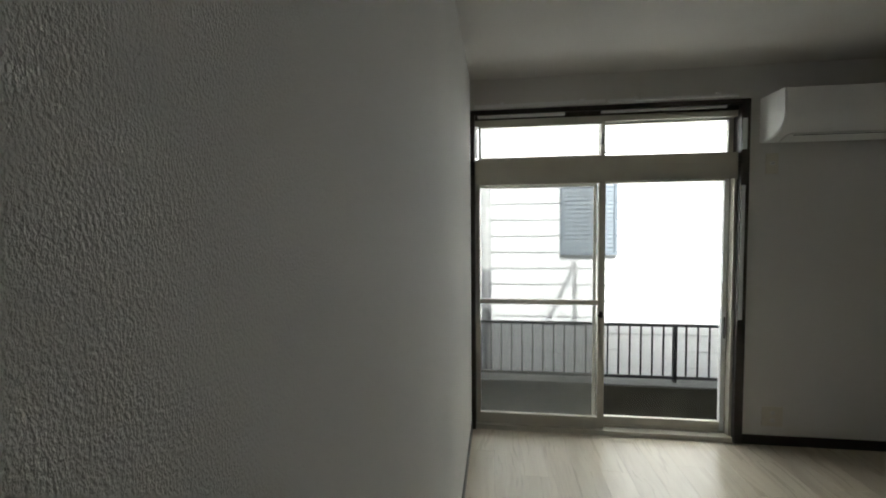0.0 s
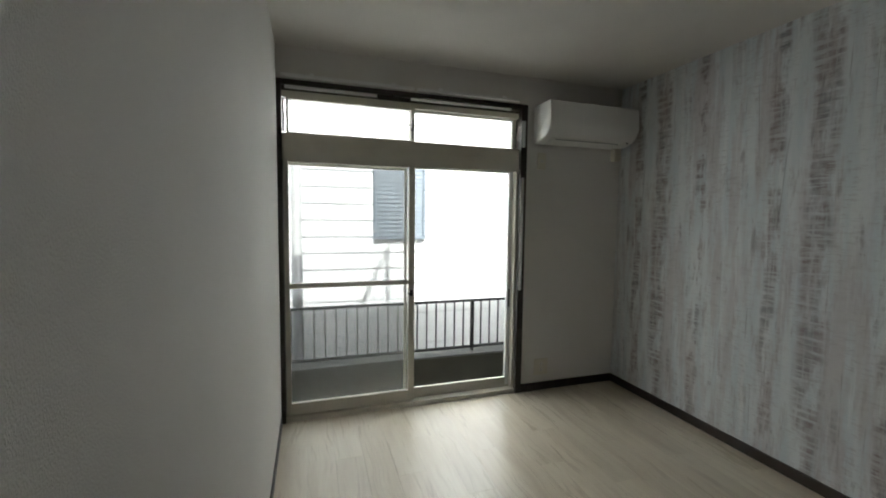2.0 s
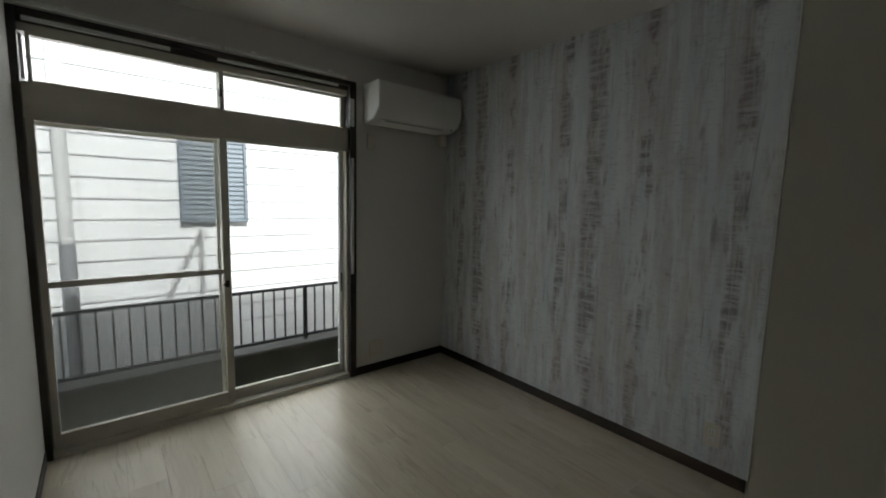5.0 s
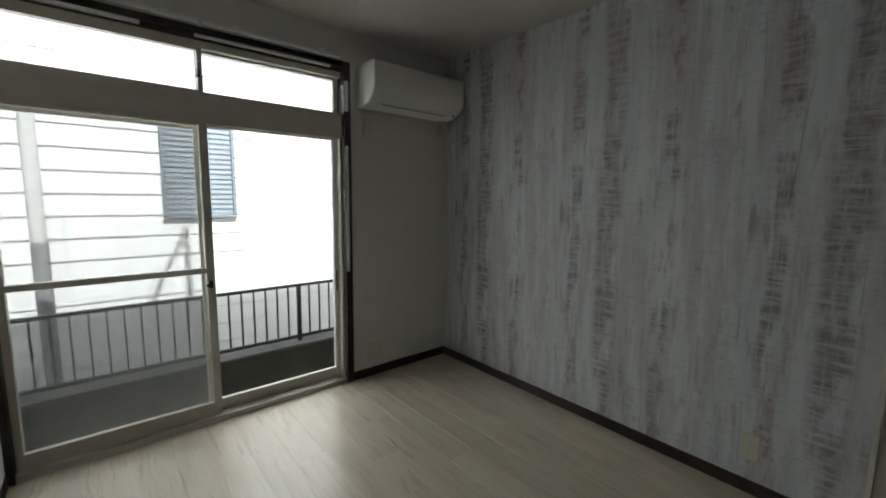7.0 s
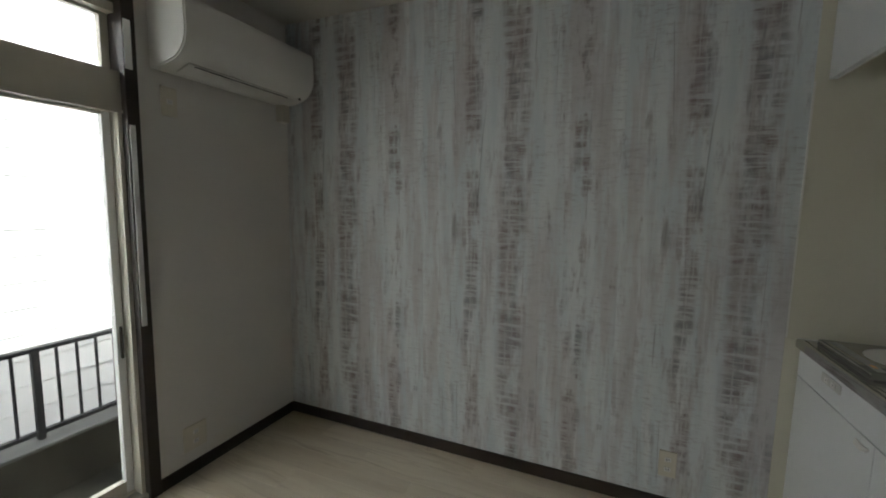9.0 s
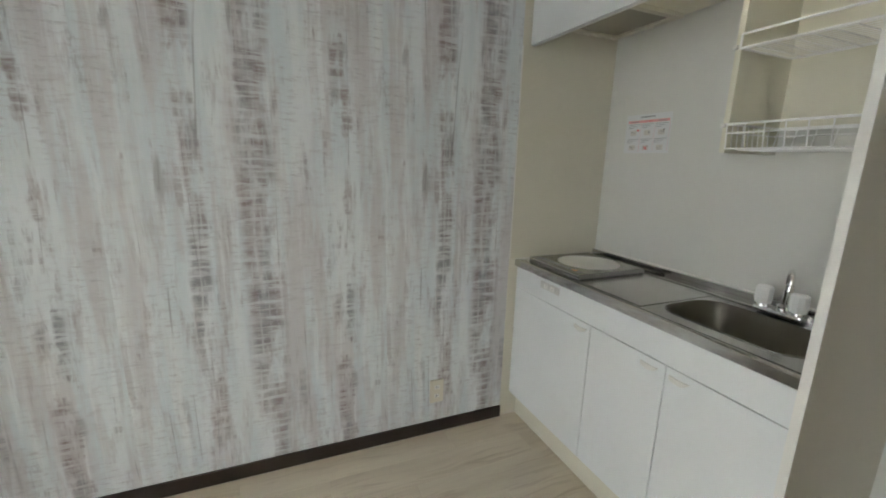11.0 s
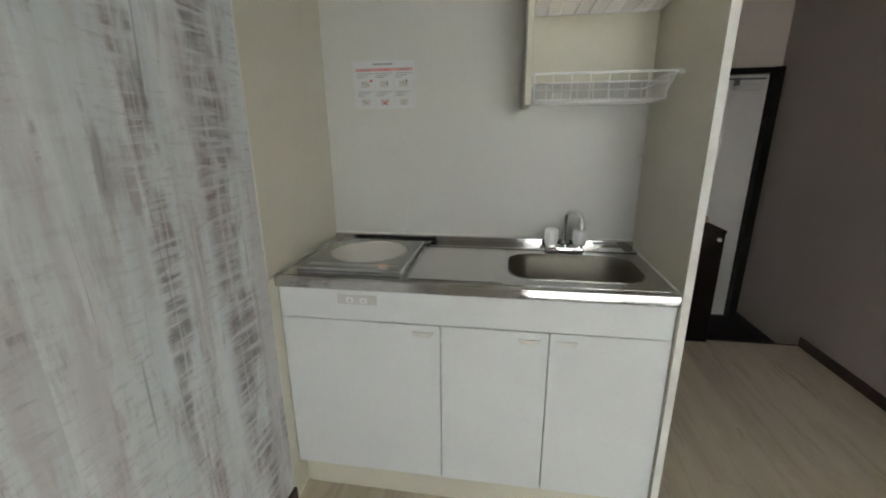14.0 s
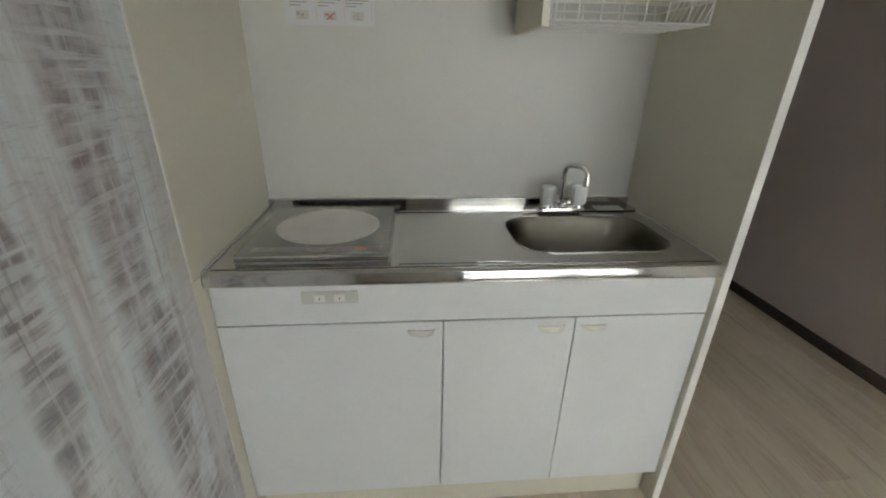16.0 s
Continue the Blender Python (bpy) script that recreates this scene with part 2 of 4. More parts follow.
def screen_mesh():
    """Fine grey insect mesh: half open, half thread."""
    m = bpy.data.materials.new("insect_mesh")
    m.use_nodes = True
    t = m.node_tree
    t.nodes.remove(t.nodes["Principled BSDF"])
    tr = t.nodes.new("ShaderNodeBsdfTransparent")
    df = t.nodes.new("ShaderNodeBsdfDiffuse")
    df.inputs[0].default_value = (0.5, 0.51, 0.51, 1)
    mx = t.nodes.new("ShaderNodeMixShader")
    mx.inputs[0].default_value = 0.3
    t.links.new(tr.outputs[0], mx.inputs[1])
    t.links.new(df.outputs[0], mx.inputs[2])
    t.links.new(mx.outputs[0], t.nodes["Material Output"].inputs[0])
    return m


def glow(name, color, strength):
    m = bpy.data.materials.new(name)
    m.use_nodes = True
    b = m.node_tree.nodes["Principled BSDF"]
    b.inputs["Base Color"].default_value = (*color, 1)
    b.inputs["Emission Color"].default_value = (*color, 1)
    b.inputs["Emission Strength"].default_value = strength
    return m


M_PAPER = material("woven_white_wallpaper", (0.74, 0.72, 0.68), 0.75, bump=0.95, bump_scale=640, vary=0.03, vary_scale=2, stretch=(1, 1, 0.6))
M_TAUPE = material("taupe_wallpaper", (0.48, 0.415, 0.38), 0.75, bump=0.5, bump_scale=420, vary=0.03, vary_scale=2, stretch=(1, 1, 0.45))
# the warm cast of the entry's light is mixed into this paper's colour
M_ENTRY_WARM = material("warm_lit_entry_wallpaper", (0.62, 0.545, 0.48), 0.75, bump=0.5, bump_scale=420, vary=0.03, vary_scale=2, stretch=(1, 1, 0.45))
M_CEIL = material("white_ceiling_paper", (0.68, 0.655, 0.61), 0.8, bump=0.6, bump_scale=180, vary=0.03)
M_ACCENT = distressed_wallpaper()
M_PLANK = plank_wood()
M_SUBFLOOR = material("dark_joint", (0.26, 0.21, 0.16), 0.8)
M_BASE = material("dark_brown_skirting", (0.035, 0.024, 0.02), 0.42, vary=0.15, vary_scale=12, stretch=(4, 4, 30))
M_CASING = material("dark_brown_window_casing", (0.045, 0.035, 0.03), 0.4, vary=0.15, vary_scale=8)
M_SASH = material("champagne_aluminium", (0.60, 0.57, 0.49), 0.4, 0.0, vary=0.05, vary_scale=6)
M_SASH_PALE = material("pale_aluminium_track", (0.85, 0.85, 0.84), 0.35, 0.0)
M_CREAM = material("cream_laminate", (0.70, 0.675, 0.565), 0.35, vary=0.03, vary_scale=2)
# rack cream, raised in colour for the tube lamp's warm light on it
M_RACK = material("lamp_warmed_cream_board", (0.77, 0.745, 0.62), 0.4, vary=0.03, vary_scale=3)
M_PANEL = material("off_white_gloss_panel", (0.71, 0.71, 0.67), 0.4, vary=0.02, vary_scale=2)
M_EDGE = material("white_edge_strip", (0.80, 0.79, 0.75), 0.4)
M_CABINET = material("white_cabinet_film", (0.76, 0.78, 0.785), 0.34, vary=0.015, vary_scale=4, bump=0.05, bump_scale=500)
M_PLASTIC = material("white_plastic", (0.80, 0.79, 0.76), 0.35, vary=0.02)
M_PLASTIC_IVORY = material("ivory_plastic", (0.70, 0.66, 0.56), 0.4, vary=0.02)
M_SWITCH = material("pale_grey_switch_plate", (0.62, 0.62, 0.59), 0.4)
M_STEEL = material("brushed_stainless_steel", (0.60, 0.595, 0.575), 0.24, 1.0, bump=0.03, bump_scale=300, vary=0.025, vary_scale=5, stretch=(0.6, 14, 14))
M_POLISH = material("polished_steel_edge", (0.56, 0.55, 0.53), 0.09, 1.0, vary=0.03)
# the worktop's steel, darkened for the shade down in the sink
M_BASIN_SHADED = material("matt_stainless_basin_shaded", (0.175, 0.163, 0.132), 0.42, 1.0, bump=0.08, bump_scale=400, vary=0.08, vary_scale=6)
M_CHROME = material("chrome", (0.82, 0.82, 0.82), 0.06, 1.0, vary=0.01)
M_WIRE = material("white_coated_wire", (0.90, 0.90, 0.89), 0.35)
M_DARK = material("black_slot", (0.02, 0.02, 0.02), 0.5)
M_VENT = material("dull_beige_filter", (0.36, 0.33, 0.27), 0.6, bump=0.3, bump_scale=300)
M_GREYLINE = material("grey_gap", (0.09, 0.09, 0.09), 0.6)
M_SILVER = material("silver_cooktop_plate", (0.47, 0.465, 0.445), 0.26, 0.6, vary=0.04)
M_DISC = material("white_heating_disc", (0.84, 0.82, 0.80), 0.4)
M_STRIP = material("grey_control_strip", (0.17, 0.165, 0.16), 0.3)
M_LED = glow("amber_display", (0.75, 0.33, 0.10), 0.03)
M_SHEET = material("laminated_white_sheet", (0.80, 0.81, 0.82), 0.25)
M_RED = material("red_print", (0.70, 0.14, 0.15), 0.4)
M_PINK = material("pale_red_print", (0.80, 0.42, 0.42), 0.4)
M_INK = material("grey_print", (0.32, 0.33, 0.34), 0.5)
M_TUBE = glow("lit_tube", (1.0, 0.93, 0.78), 0.5)
M_RAIL = material("dark_bronze_railing", (0.016, 0.016, 0.018), 0.55, 0.0, spec=0.2)
# stained concrete; this colour and the ledge's are also lowered for balcony shade
M_CONCRETE_SHADED = material("stained_shaded_balcony_concrete", (0.032, 0.030, 0.023), 0.95, bump=0.5, bump_scale=60, vary=0.75, vary_scale=5, spec=0.1)
M_LEDGE = material("grey_concrete_ledge", (0.12, 0.12, 0.115), 0.9, bump=0.4, bump_scale=80, vary=0.3, spec=0.2, vary_scale=6)
M_SIDING = material("white_siding", (0.80, 0.80, 0.79), 0.6, vary=0.03, vary_scale=2, bump=0.1, bump_scale=60)
M_SHUTTER = material("blue_grey_louvre", (0.16, 0.188, 0.215), 0.5, 0.0, vary=0.08, vary_scale=20)
M_PIPE = material("pale_grey_downpipe", (0.62, 0.62, 0.60), 0.5)
M_PIPE_LOW = material("darker_grey_pipe", (0.24, 0.24, 0.25), 0.55)
M_STAND = material("grey_tube_stand", (0.16, 0.16, 0.165), 0.5)
M_GROUND = material("grey_yard_gravel", (0.22, 0.21, 0.20), 0.9, bump=0.6, bump_scale=80, vary=0.2)
M_ROOF = material("grey_roof", (0.12, 0.12, 0.13), 0.7)
M_SHOE = material("dark_brown_cabinet_board", (0.0105, 0.0062, 0.0052), 0.8, spec=0.12, vary=0.2, vary_scale=10, stretch=(1, 1, 8))
M_DOOR = material("grey_painted_steel_door", (0.70, 0.68, 0.65), 0.4, vary=0.03)
M_DOORFRAME = material("black_brown_door_frame", (0.014, 0.012, 0.011), 0.5, spec=0.2)
M_TILE = material("black_entry_tile", (0.014, 0.013, 0.013), 0.6, spec=0.25, bump=0.2, bump_scale=80, vary=0.2)
M_BOX = material("beige_breaker_box", (0.40, 0.295, 0.18), 0.45)
M_GLASS = pane_glass("window_glass")
M_GLASS_OLD = pane_glass("hazy_window_glass", (0.90, 0.92, 0.91), 0.04)
M_MESH = screen_mesh()


# ---- building helpers ----
def box(bm, x0, x1, y0, y1, z0, z1, bevel=0.0, segments=2):
    x0, x1 = sorted((x0, x1))
    y0, y1 = sorted((y0, y1))
    z0, z1 = sorted((z0, z1))
    made = bmesh.ops.create_cube(bm, size=1.0)["verts"]
    for v in made:
        v.co = Vector((x0 + (v.co.x + 0.5) * (x1 - x0), y0 + (v.co.y + 0.5) * (y1 - y0), z0 + (v.co.z + 0.5) * (z1 - z0)))
    if bevel:
        edges = list({e for v in made for e in v.link_edges})
        bmesh.ops.bevel(bm, geom=edges, offset=min(bevel, (x1 - x0) / 2.1, (y1 - y0) / 2.1, (z1 - z0) / 2.1), segments=segments, profile=0.6, affect="EDGES")
    return bm


def boxes(*rows, bevel=0.0):
    bm = bmesh.new()
    for r in rows:
        box(bm, *r, bevel=bevel)
    return bm


def rod(bm, a, b, r, sides=8):
    a, b = Vector(a), Vector(b)
    d = b - a
    m = Matrix.Translation((a + b) / 2) @ d.to_track_quat("Z", "Y").to_matrix().to_4x4()
    bmesh.ops.create_cone(bm, cap_ends=True, segments=sides, radius1=r, radius2=r, depth=d.length, matrix=m)
    return bm


def rods(rows, r, sides=8):
    bm = bmesh.new()
    for a, b in rows:
        rod(bm, a, b, r, sides)
    return bm


def prism(outline, axis, lo, hi):
    """A closed outline of pairs, drawn out along an axis; the pairs are the other two axes in order."""
    bm = bmesh.new()
    ends = []
    for d in (lo, hi):
        ring = []
        for p, q in outline:
            ring.append(bm.verts.new({"x": (d, p, q), "y": (p, d, q), "z": (p, q, d)}[axis]))
        ends.append(ring)
    n = len(outline)
    bm.faces.new(ends[0])
    bm.faces.new(ends[1][::-1])
    for i in range(n):
        bm.faces.new((ends[0][i], ends[1][i], ends[1][(i + 1) % n], ends[0][(i + 1) % n]))
    bmesh.ops.recalc_face_normals(bm, faces=bm.faces[:])
    return bm


def tube(points, r, sides=12):
    """A round bar along a line of points."""
    bm = bmesh.new()
    pts = [Vector(p) for p in points]
    rings = []
    for i, p in enumerate(pts):
        d = (pts[min(i + 1, len(pts) - 1)] - pts[max(i - 1, 0)]).normalized()
        q = d.to_track_quat("Z", "Y")
        rings.append([bm.verts.new(p + q @ Vector((r * math.cos(a), r * math.sin(a), 0))) for a in (2 * math.pi * k / sides for k in range(sides))])
    for a, b in zip(rings, rings[1:]):
        for k in range(sides):
            bm.faces.new((a[k], a[(k + 1) % sides], b[(k + 1) % sides], b[k]))
    bm.faces.new(rings[0][::-1])
    bm.faces.new(rings[-1])
    bmesh.ops.recalc_face_normals(bm, faces=bm.faces[:])
    return bm


def lathe(profile, centre, sides=24):
    """A turned body about a vertical axis; profile rows of radius and height."""
    bm = bmesh.new()
    cx, cy, cz = centre
    rings = [[bm.verts.new((cx + r * math.cos(a), cy + r * math.sin(a), cz + h)) for a in (2 * math.pi * k / sides for k in range(sides))] for r, h in profile]
    for a, b in zip(rings, rings[1:]):
        for k in range(sides):
            bm.faces.new((a[k], a[(k + 1) % sides], b[(k + 1) % sides], b[k]))
    bm.faces.new(rings[0][::-1])
    bm.faces.new(rings[-1])
    bmesh.ops.recalc_face_normals(bm, faces=bm.faces[:])
    return bm


def smooth(ob, angle=40):
    for p in ob.data.polygons:
        p.use_smooth = True
    ob.data.set_sharp_from_angle(angle=radians(angle))
    return ob


def base_of(ob):
    at = Vector((0, 0, 0))
    while ob:
        at += ob.location
        ob = ob.parent
    return at


def mesh_of(name, bm, mat):
    me = bpy.data.meshes.new(name)
    bm.to_mesh(me)
    bm.free()
    me.materials.append(mat)
    return me


def thing(name, at, label, category, group="", kind=""):
    ob = new(name)
    ob.location = at
    ob.empty_display_size = 0.05
    return tagged(ob, label, category, group, kind)


def part(name, bm, mat, parent, label="", soft=0):
    bmesh.ops.translate(bm, verts=bm.verts[:], vec=-base_of(parent))
    ob = new(name, mesh_of(name, bm, mat))
    ob.parent = parent
    if label:
        tagged(ob, label)
    if soft:
        smooth(ob, soft)
    return ob


def solid(name, bm, mat, label, category, kind="", group="", soft=0):
    ob = new(name, mesh_of(name, bm, mat))
    if soft:
        smooth(ob, soft)
    return tagged(ob, label, category, group, kind)


def structure(name, bm, mat, label, category="wall"):
    return solid(name, bm, mat, label, category, "structure")


# ---- the room's shell ----
T = 0.12
structure("wall_west", boxes((XW - T, XW, -0.33, YW + 0.15, GENKAN_Z, CEIL)), M_PAPER, "white woven-textured wallpaper wall running up to the window")
structure("wall_passage_west", boxes((XW - T, XP, DOOR_Y - T, -0.331, GENKAN_Z, CEIL)), M_TAUPE, "taupe papered wall of the entry passage")
structure("wall_north", boxes((WIN_R, 0.0, YW, YW + 0.15, 0, CEIL), (XW, WIN_R, YW, YW + 0.15, WIN_T, CEIL)), M_PAPER, "white papered wall around the balcony window")
structure("wall_accent", boxes((0.0, T, 0.045, YW + 0.15, 0, CEIL)), M_ACCENT, "whitewashed distressed board wallpaper on the accent wall")
structure("wall_kitchen_side", boxes((0.0, T, -KIT_D - 0.14, 0.045, 0, CEIL)), M_CREAM, "cream laminate side wall of the kitchen niche")
structure("wall_kitchen_back", boxes((-KIT_W - 0.019, 0.0, -KIT_D - 0.14, -KIT_D - 0.02, 0, CEIL)), M_PANEL, "off-white glossy panel wall behind the kitchen counter")
structure("wall_kitchen_panel", boxes((-KIT_W - 0.019, -KIT_W, -KIT_D - 0.02, 0.012, 0, CEIL), bevel=0.002), M_CREAM, "cream laminate end panel of the kitchen niche")
structure("wall_partition", boxes((-KIT_W - 0.15, -KIT_W - 0.0195, STEP_Y, -0.45, 0, CEIL)), M_PAPER, "white papered partition between kitchen and passage")
structure("wall_passage_east", boxes((-1.35 - 0.001, -1.22, DOOR_Y, STEP_Y, GENKAN_Z, CEIL)), M_PAPER, "white papered wall beside the shoe cabinet")
structure("wall_entry", boxes((-1.82, -1.22, DOOR_Y - T, DOOR_Y, GENKAN_Z, CEIL), (XW, -1.82, DOOR_Y - T, DOOR_Y, 1.69, CEIL)), M_ENTRY_WARM, "papered wall around the entrance door, coloured rosy beige for warm light")
structure("ceiling", boxes((XW - T, T, DOOR_Y - T, YW + 0.15, CEIL, CEIL + T)), M_CEIL, "white textured paper ceiling", "ceiling")
floor = structure("floor", boxes((XW, 0.0, STEP_Y, YW, -0.15, -0.012), (-1.985, -1.35, DOOR_Y, STEP_Y, -0.15, -0.0)), M_SUBFLOOR, "pale oak laminate plank floor with a soft sheen", "floor")
structure("floor_entry", boxes((XW, -1.985, DOOR_Y, STEP_Y - 0.02, GENKAN_Z - 0.1, GENKAN_Z)), M_TILE, "black tiled sunken entry floor", "floor")
structure("trim_entry_step", boxes((XW, -1.985, STEP_Y - 0.02, STEP_Y, GENKAN_Z, 0.0), bevel=0.003), M_BASE, "dark brown edge board of the entry step", "trim")
structure("trim_step_nosing", boxes((-2.27, -1.99, STEP_Y - 0.055, STEP_Y - 0.0205, -0.05, -0.02), bevel=0.004), M_BOX, "beige wooden nosing strip at the entry step", "trim")
structure("trim_kitchen_edge", boxes((-0.003, 0.0, 0.012, 0.045, 0, TOP), bevel=0.001), M_CREAM, "cream edge strip beside the kitchen unit", "trim")
structure("trim_niche_edge", boxes((-0.002, 0.0, 0.039, 0.0455, TOP + 0.001, 1.818)), M_EDGE, "thin white edge strip between the two wall coverings", "trim")
structure("trim_panel_edge", boxes((-KIT_W - 0.02, -KIT_W + 0.001, 0.012, 0.015, 0, CEIL)), M_EDGE, "white edge strip of the kitchen end panel", "trim")

BH, BT = 0.062, 0.011
structure("baseboard_accent", boxes((-BT, 0, 0.046, YW, 0, BH), bevel=0.003), M_BASE, "dark brown skirting along the accent wall", "baseboard")
structure("baseboard_north", boxes((WIN_R + 0.002, -BT - 0.001, YW - BT, YW, 0, BH), bevel=0.003), M_BASE, "dark brown skirting under the air conditioner wall", "baseboard")
structure("baseboard_west", boxes((XW, XW + 0.006, -0.33, YW - 0.03, 0, BH), bevel=0.002), M_BASE, "dark brown skirting along the white wall", "baseboard")
structure("baseboard_passage", boxes((XP, XP + 0.009, STEP_Y, -0.331, 0, BH), bevel=0.002), M_BASE, "dark brown skirting along the passage wall", "baseboard")
structure("baseboard_west_entry", boxes((XP, XP + 0.009, DOOR_Y + 0.06, STEP_Y - 0.021, GENKAN_Z, GENKAN_Z + BH), bevel=0.002), M_BASE, "dark brown skirting in the sunken entry", "baseboard")
structure("baseboard_partition", boxes((-1.35 - BT, -KIT_W - 0.0195, -0.45, -0.45 + BT, 0, BH), (-1.35 - BT, -1.35, STEP_Y + 0.04, -0.45, 0, BH), bevel=0.003), M_BASE, "dark brown skirting round the partition end", "baseboard")


# ---- window: dark casing, aluminium frame, transom, two sliding sashes ----
win = thing("window_1", (WIN_L, YW, 0), "tall aluminium sliding balcony window with a transom, closed", "window", kind="structure")
part("casing", boxes((WIN_L, WIN_L + 0.028, YW - 0.012, YW + 0.15, 0, WIN_T)), M_CASING, win, "dark brown wooden jamb")
part("casing", boxes((WIN_R - 0.05, WIN_R, YW - 0.014, YW + 0.15, 0, WIN_T), bevel=0.003), M_CASING, win, "dark brown wooden jamb")
part("casing", boxes((WIN_L + 0.028, WIN_R - 0.05, YW - 0.012, YW + 0.15, WIN_T - 0.03, WIN_T), bevel=0.003), M_CASING, win, "dark brown wooden head board")
WL, WR = WIN_L + 0.028, WIN_R - 0.05
part("head_track", boxes((WL, WR, YW + 0.03, YW + 0.12, WIN_T - 0.095, WIN_T - 0.058), bevel=0.002), M_SASH, win)
part("head_groove", boxes((WL, WR, YW + 0.022, YW + 0.12, WIN_T - 0.058, WIN_T - 0.0305)), M_CASING, win, "dark groove over the head track")
# daylight gleaming on the head track, built as two pale strips
part("track_glint", boxes((WL + 0.02, -1.95, YW - 0.002, YW + 0.0215, WIN_T - 0.049, WIN_T - 0.033)), M_SASH_PALE, win, "pale strip coloured for the daylight caught by the head track")
part("track_glint", boxes((-1.72, WR - 0.08, YW - 0.002, YW + 0.0215, WIN_T - 0.047, WIN_T - 0.034)), M_SASH_PALE, win, "pale strip coloured for the daylight caught by the head track")
part("transom_bar", boxes((WL, WR, YW + 0.015, YW + 0.13, 1.69, 1.85), bevel=0.004), M_SASH, win, "wide champagne aluminium transom bar")
part("transom_lip", boxes((WL, WR, YW + 0.009, YW + 0.0149, 1.685, 1.698)), M_SASH, win)
part("sill_track", boxes((WL, WR, YW + 0.0, YW + 0.14, -0.012, 0.032), bevel=0.003), M_SASH, win)
part("sill_rib", boxes((WL, WR, YW + 0.062, YW + 0.068, 0.032, 0.044)), M_SASH, win)
part("side_track", boxes((WR - 0.016, WR, YW + 0.02, YW + 0.13, 0.032, 1.69)), M_SASH, win)
part("side_strip", boxes((WR + 0.006, WR + 0.026, YW - 0.020, YW - 0.0145, 0.80, 1.64)), M_SASH_PALE, win, "pale weather strip on the jamb")
part("side_strip", boxes((WR + 0.004, WR + 0.03, YW - 0.0185, YW - 0.0145, 1.86, 2.05)), M_SASH_PALE, win, "pale weather strip on the jamb")
part("side_strip", boxes((WL + 0.004, WL + 0.016, YW + 0.01, YW + 0.03, 1.86, 2.06)), M_SASH_PALE, win, "pale weather strip on the jamb")
MID = -1.70


def sash(x0, x1, y, z0, z1, stile_l, stile_r, top, bottom, glass, bar=None, lit_right=False):
    s = part("sash", boxes((x0, x0 + stile_l, y, y + 0.03, z0, z1), bevel=0.003), M_SASH, win)
    # a daylit right stile takes the paler aluminium in place of the light
    part("stile", boxes((x1 - stile_r, x1, y, y + 0.03, z0, z1), bevel=0.003), M_SASH_PALE if lit_right else M_SASH, s)
    part("top_rail", boxes((x0 + stile_l, x1 - stile_r, y, y + 0.03, z1 - top, z1), bevel=0.002), M_SASH, s)
    part("bottom_rail", boxes((x0 + stile_l, x1 - stile_r, y, y + 0.03, z0, z0 + bottom), bevel=0.002), M_SASH, s)
    g = part("pane", boxes((x0 + stile_l - 0.004, x1 - stile_r + 0.004, y + 0.013, y + 0.017, z0 + bottom - 0.004, z1 - top + 0.004)), glass, s, "clear glass pane")
    g.visible_shadow = False
    if bar:
        part("cross_bar", boxes((x0 + stile_l, x1 - stile_r, y - 0.002, y + 0.028, bar, bar + 0.03), bevel=0.003), M_SASH, s)
    return s


left_sash = sash(WL + 0.002, MID + 0.018, YW + 0.03, 0.03, 1.69, 0.03, 0.042, 0.012, 0.078, M_GLASS_OLD, bar=0.87)
right_sash = sash(MID - 0.018, WR - 0.017, YW + 0.07, 0.03, 1.69, 0.03, 0.03, 0.012, 0.07, M_GLASS, lit_right=True)
up_left = sash(WL + 0.024, MID + 0.012, YW + 0.03, 1.85, WIN_T - 0.095, 0.016, 0.026, 0.012, 0.012, M_GLASS)
up_right = sash(MID - 0.016, WR - 0.002, YW + 0.07, 1.85, WIN_T - 0.095, 0.02, 0.03, 0.012, 0.012, M_GLASS)
lock = part("lock", boxes((MID - 0.02, MID - 0.004, YW + 0.006, YW + 0.03, 1.925, 1.965), (MID - 0.018, MID - 0.010, YW - 0.006, YW + 0.008, 1.935, 1.99), bevel=0.003), M_CASING, up_left, "dark crescent lock")
part("lock", boxes((MID - 0.02, MID, YW + 0.004, YW + 0.03, 0.79, 0.83), (MID - 0.034, MID - 0.016, YW - 0.002, YW + 0.012, 0.80, 0.815), bevel=0.003), M_CASING, left_sash, "dark crescent lock")
part("pull", boxes((WR - 0.037, WR - 0.03, YW + 0.055, YW + 0.069, 0.66, 0.80), bevel=0.003), M_CASING, right_sash, "dark finger pull")
screen_panel = thing("insect_screen", (WL, YW + 0.15, -0.2), "grey insect screen standing outside the sliding sash", "insect screen")
part("frame", boxes((WL + 0.002, WL + 0.022, YW + 0.15, YW + 0.165, 0.0, 1.70), (MID - 0.03, MID - 0.01, YW + 0.15, YW + 0.165, 0.0, 1.70), (WL + 0.022, MID - 0.03, YW + 0.15, YW + 0.165, 0.0, 0.03), (WL + 0.022, MID - 0.03, YW + 0.15, YW + 0.165, 1.67, 1.70)), M_SASH, screen_panel)
net = part("mesh", boxes((WL + 0.02, MID - 0.028, YW + 0.156, YW + 0.158, 0.02, 1.68)), M_MESH, screen_panel, "fine grey mesh")

# curtain rail above the window
cr = thing("curtain_rail", (-1.7, YW, WIN_T), "pale grey double curtain rail over the window", "curtain rail")
part("rail", boxes((WL - 0.0, -1.71, YW - 0.05, YW - 0.032, WIN_T + 0.004, WIN_T + 0.024), bevel=0.004), M_SASH_PALE, cr)
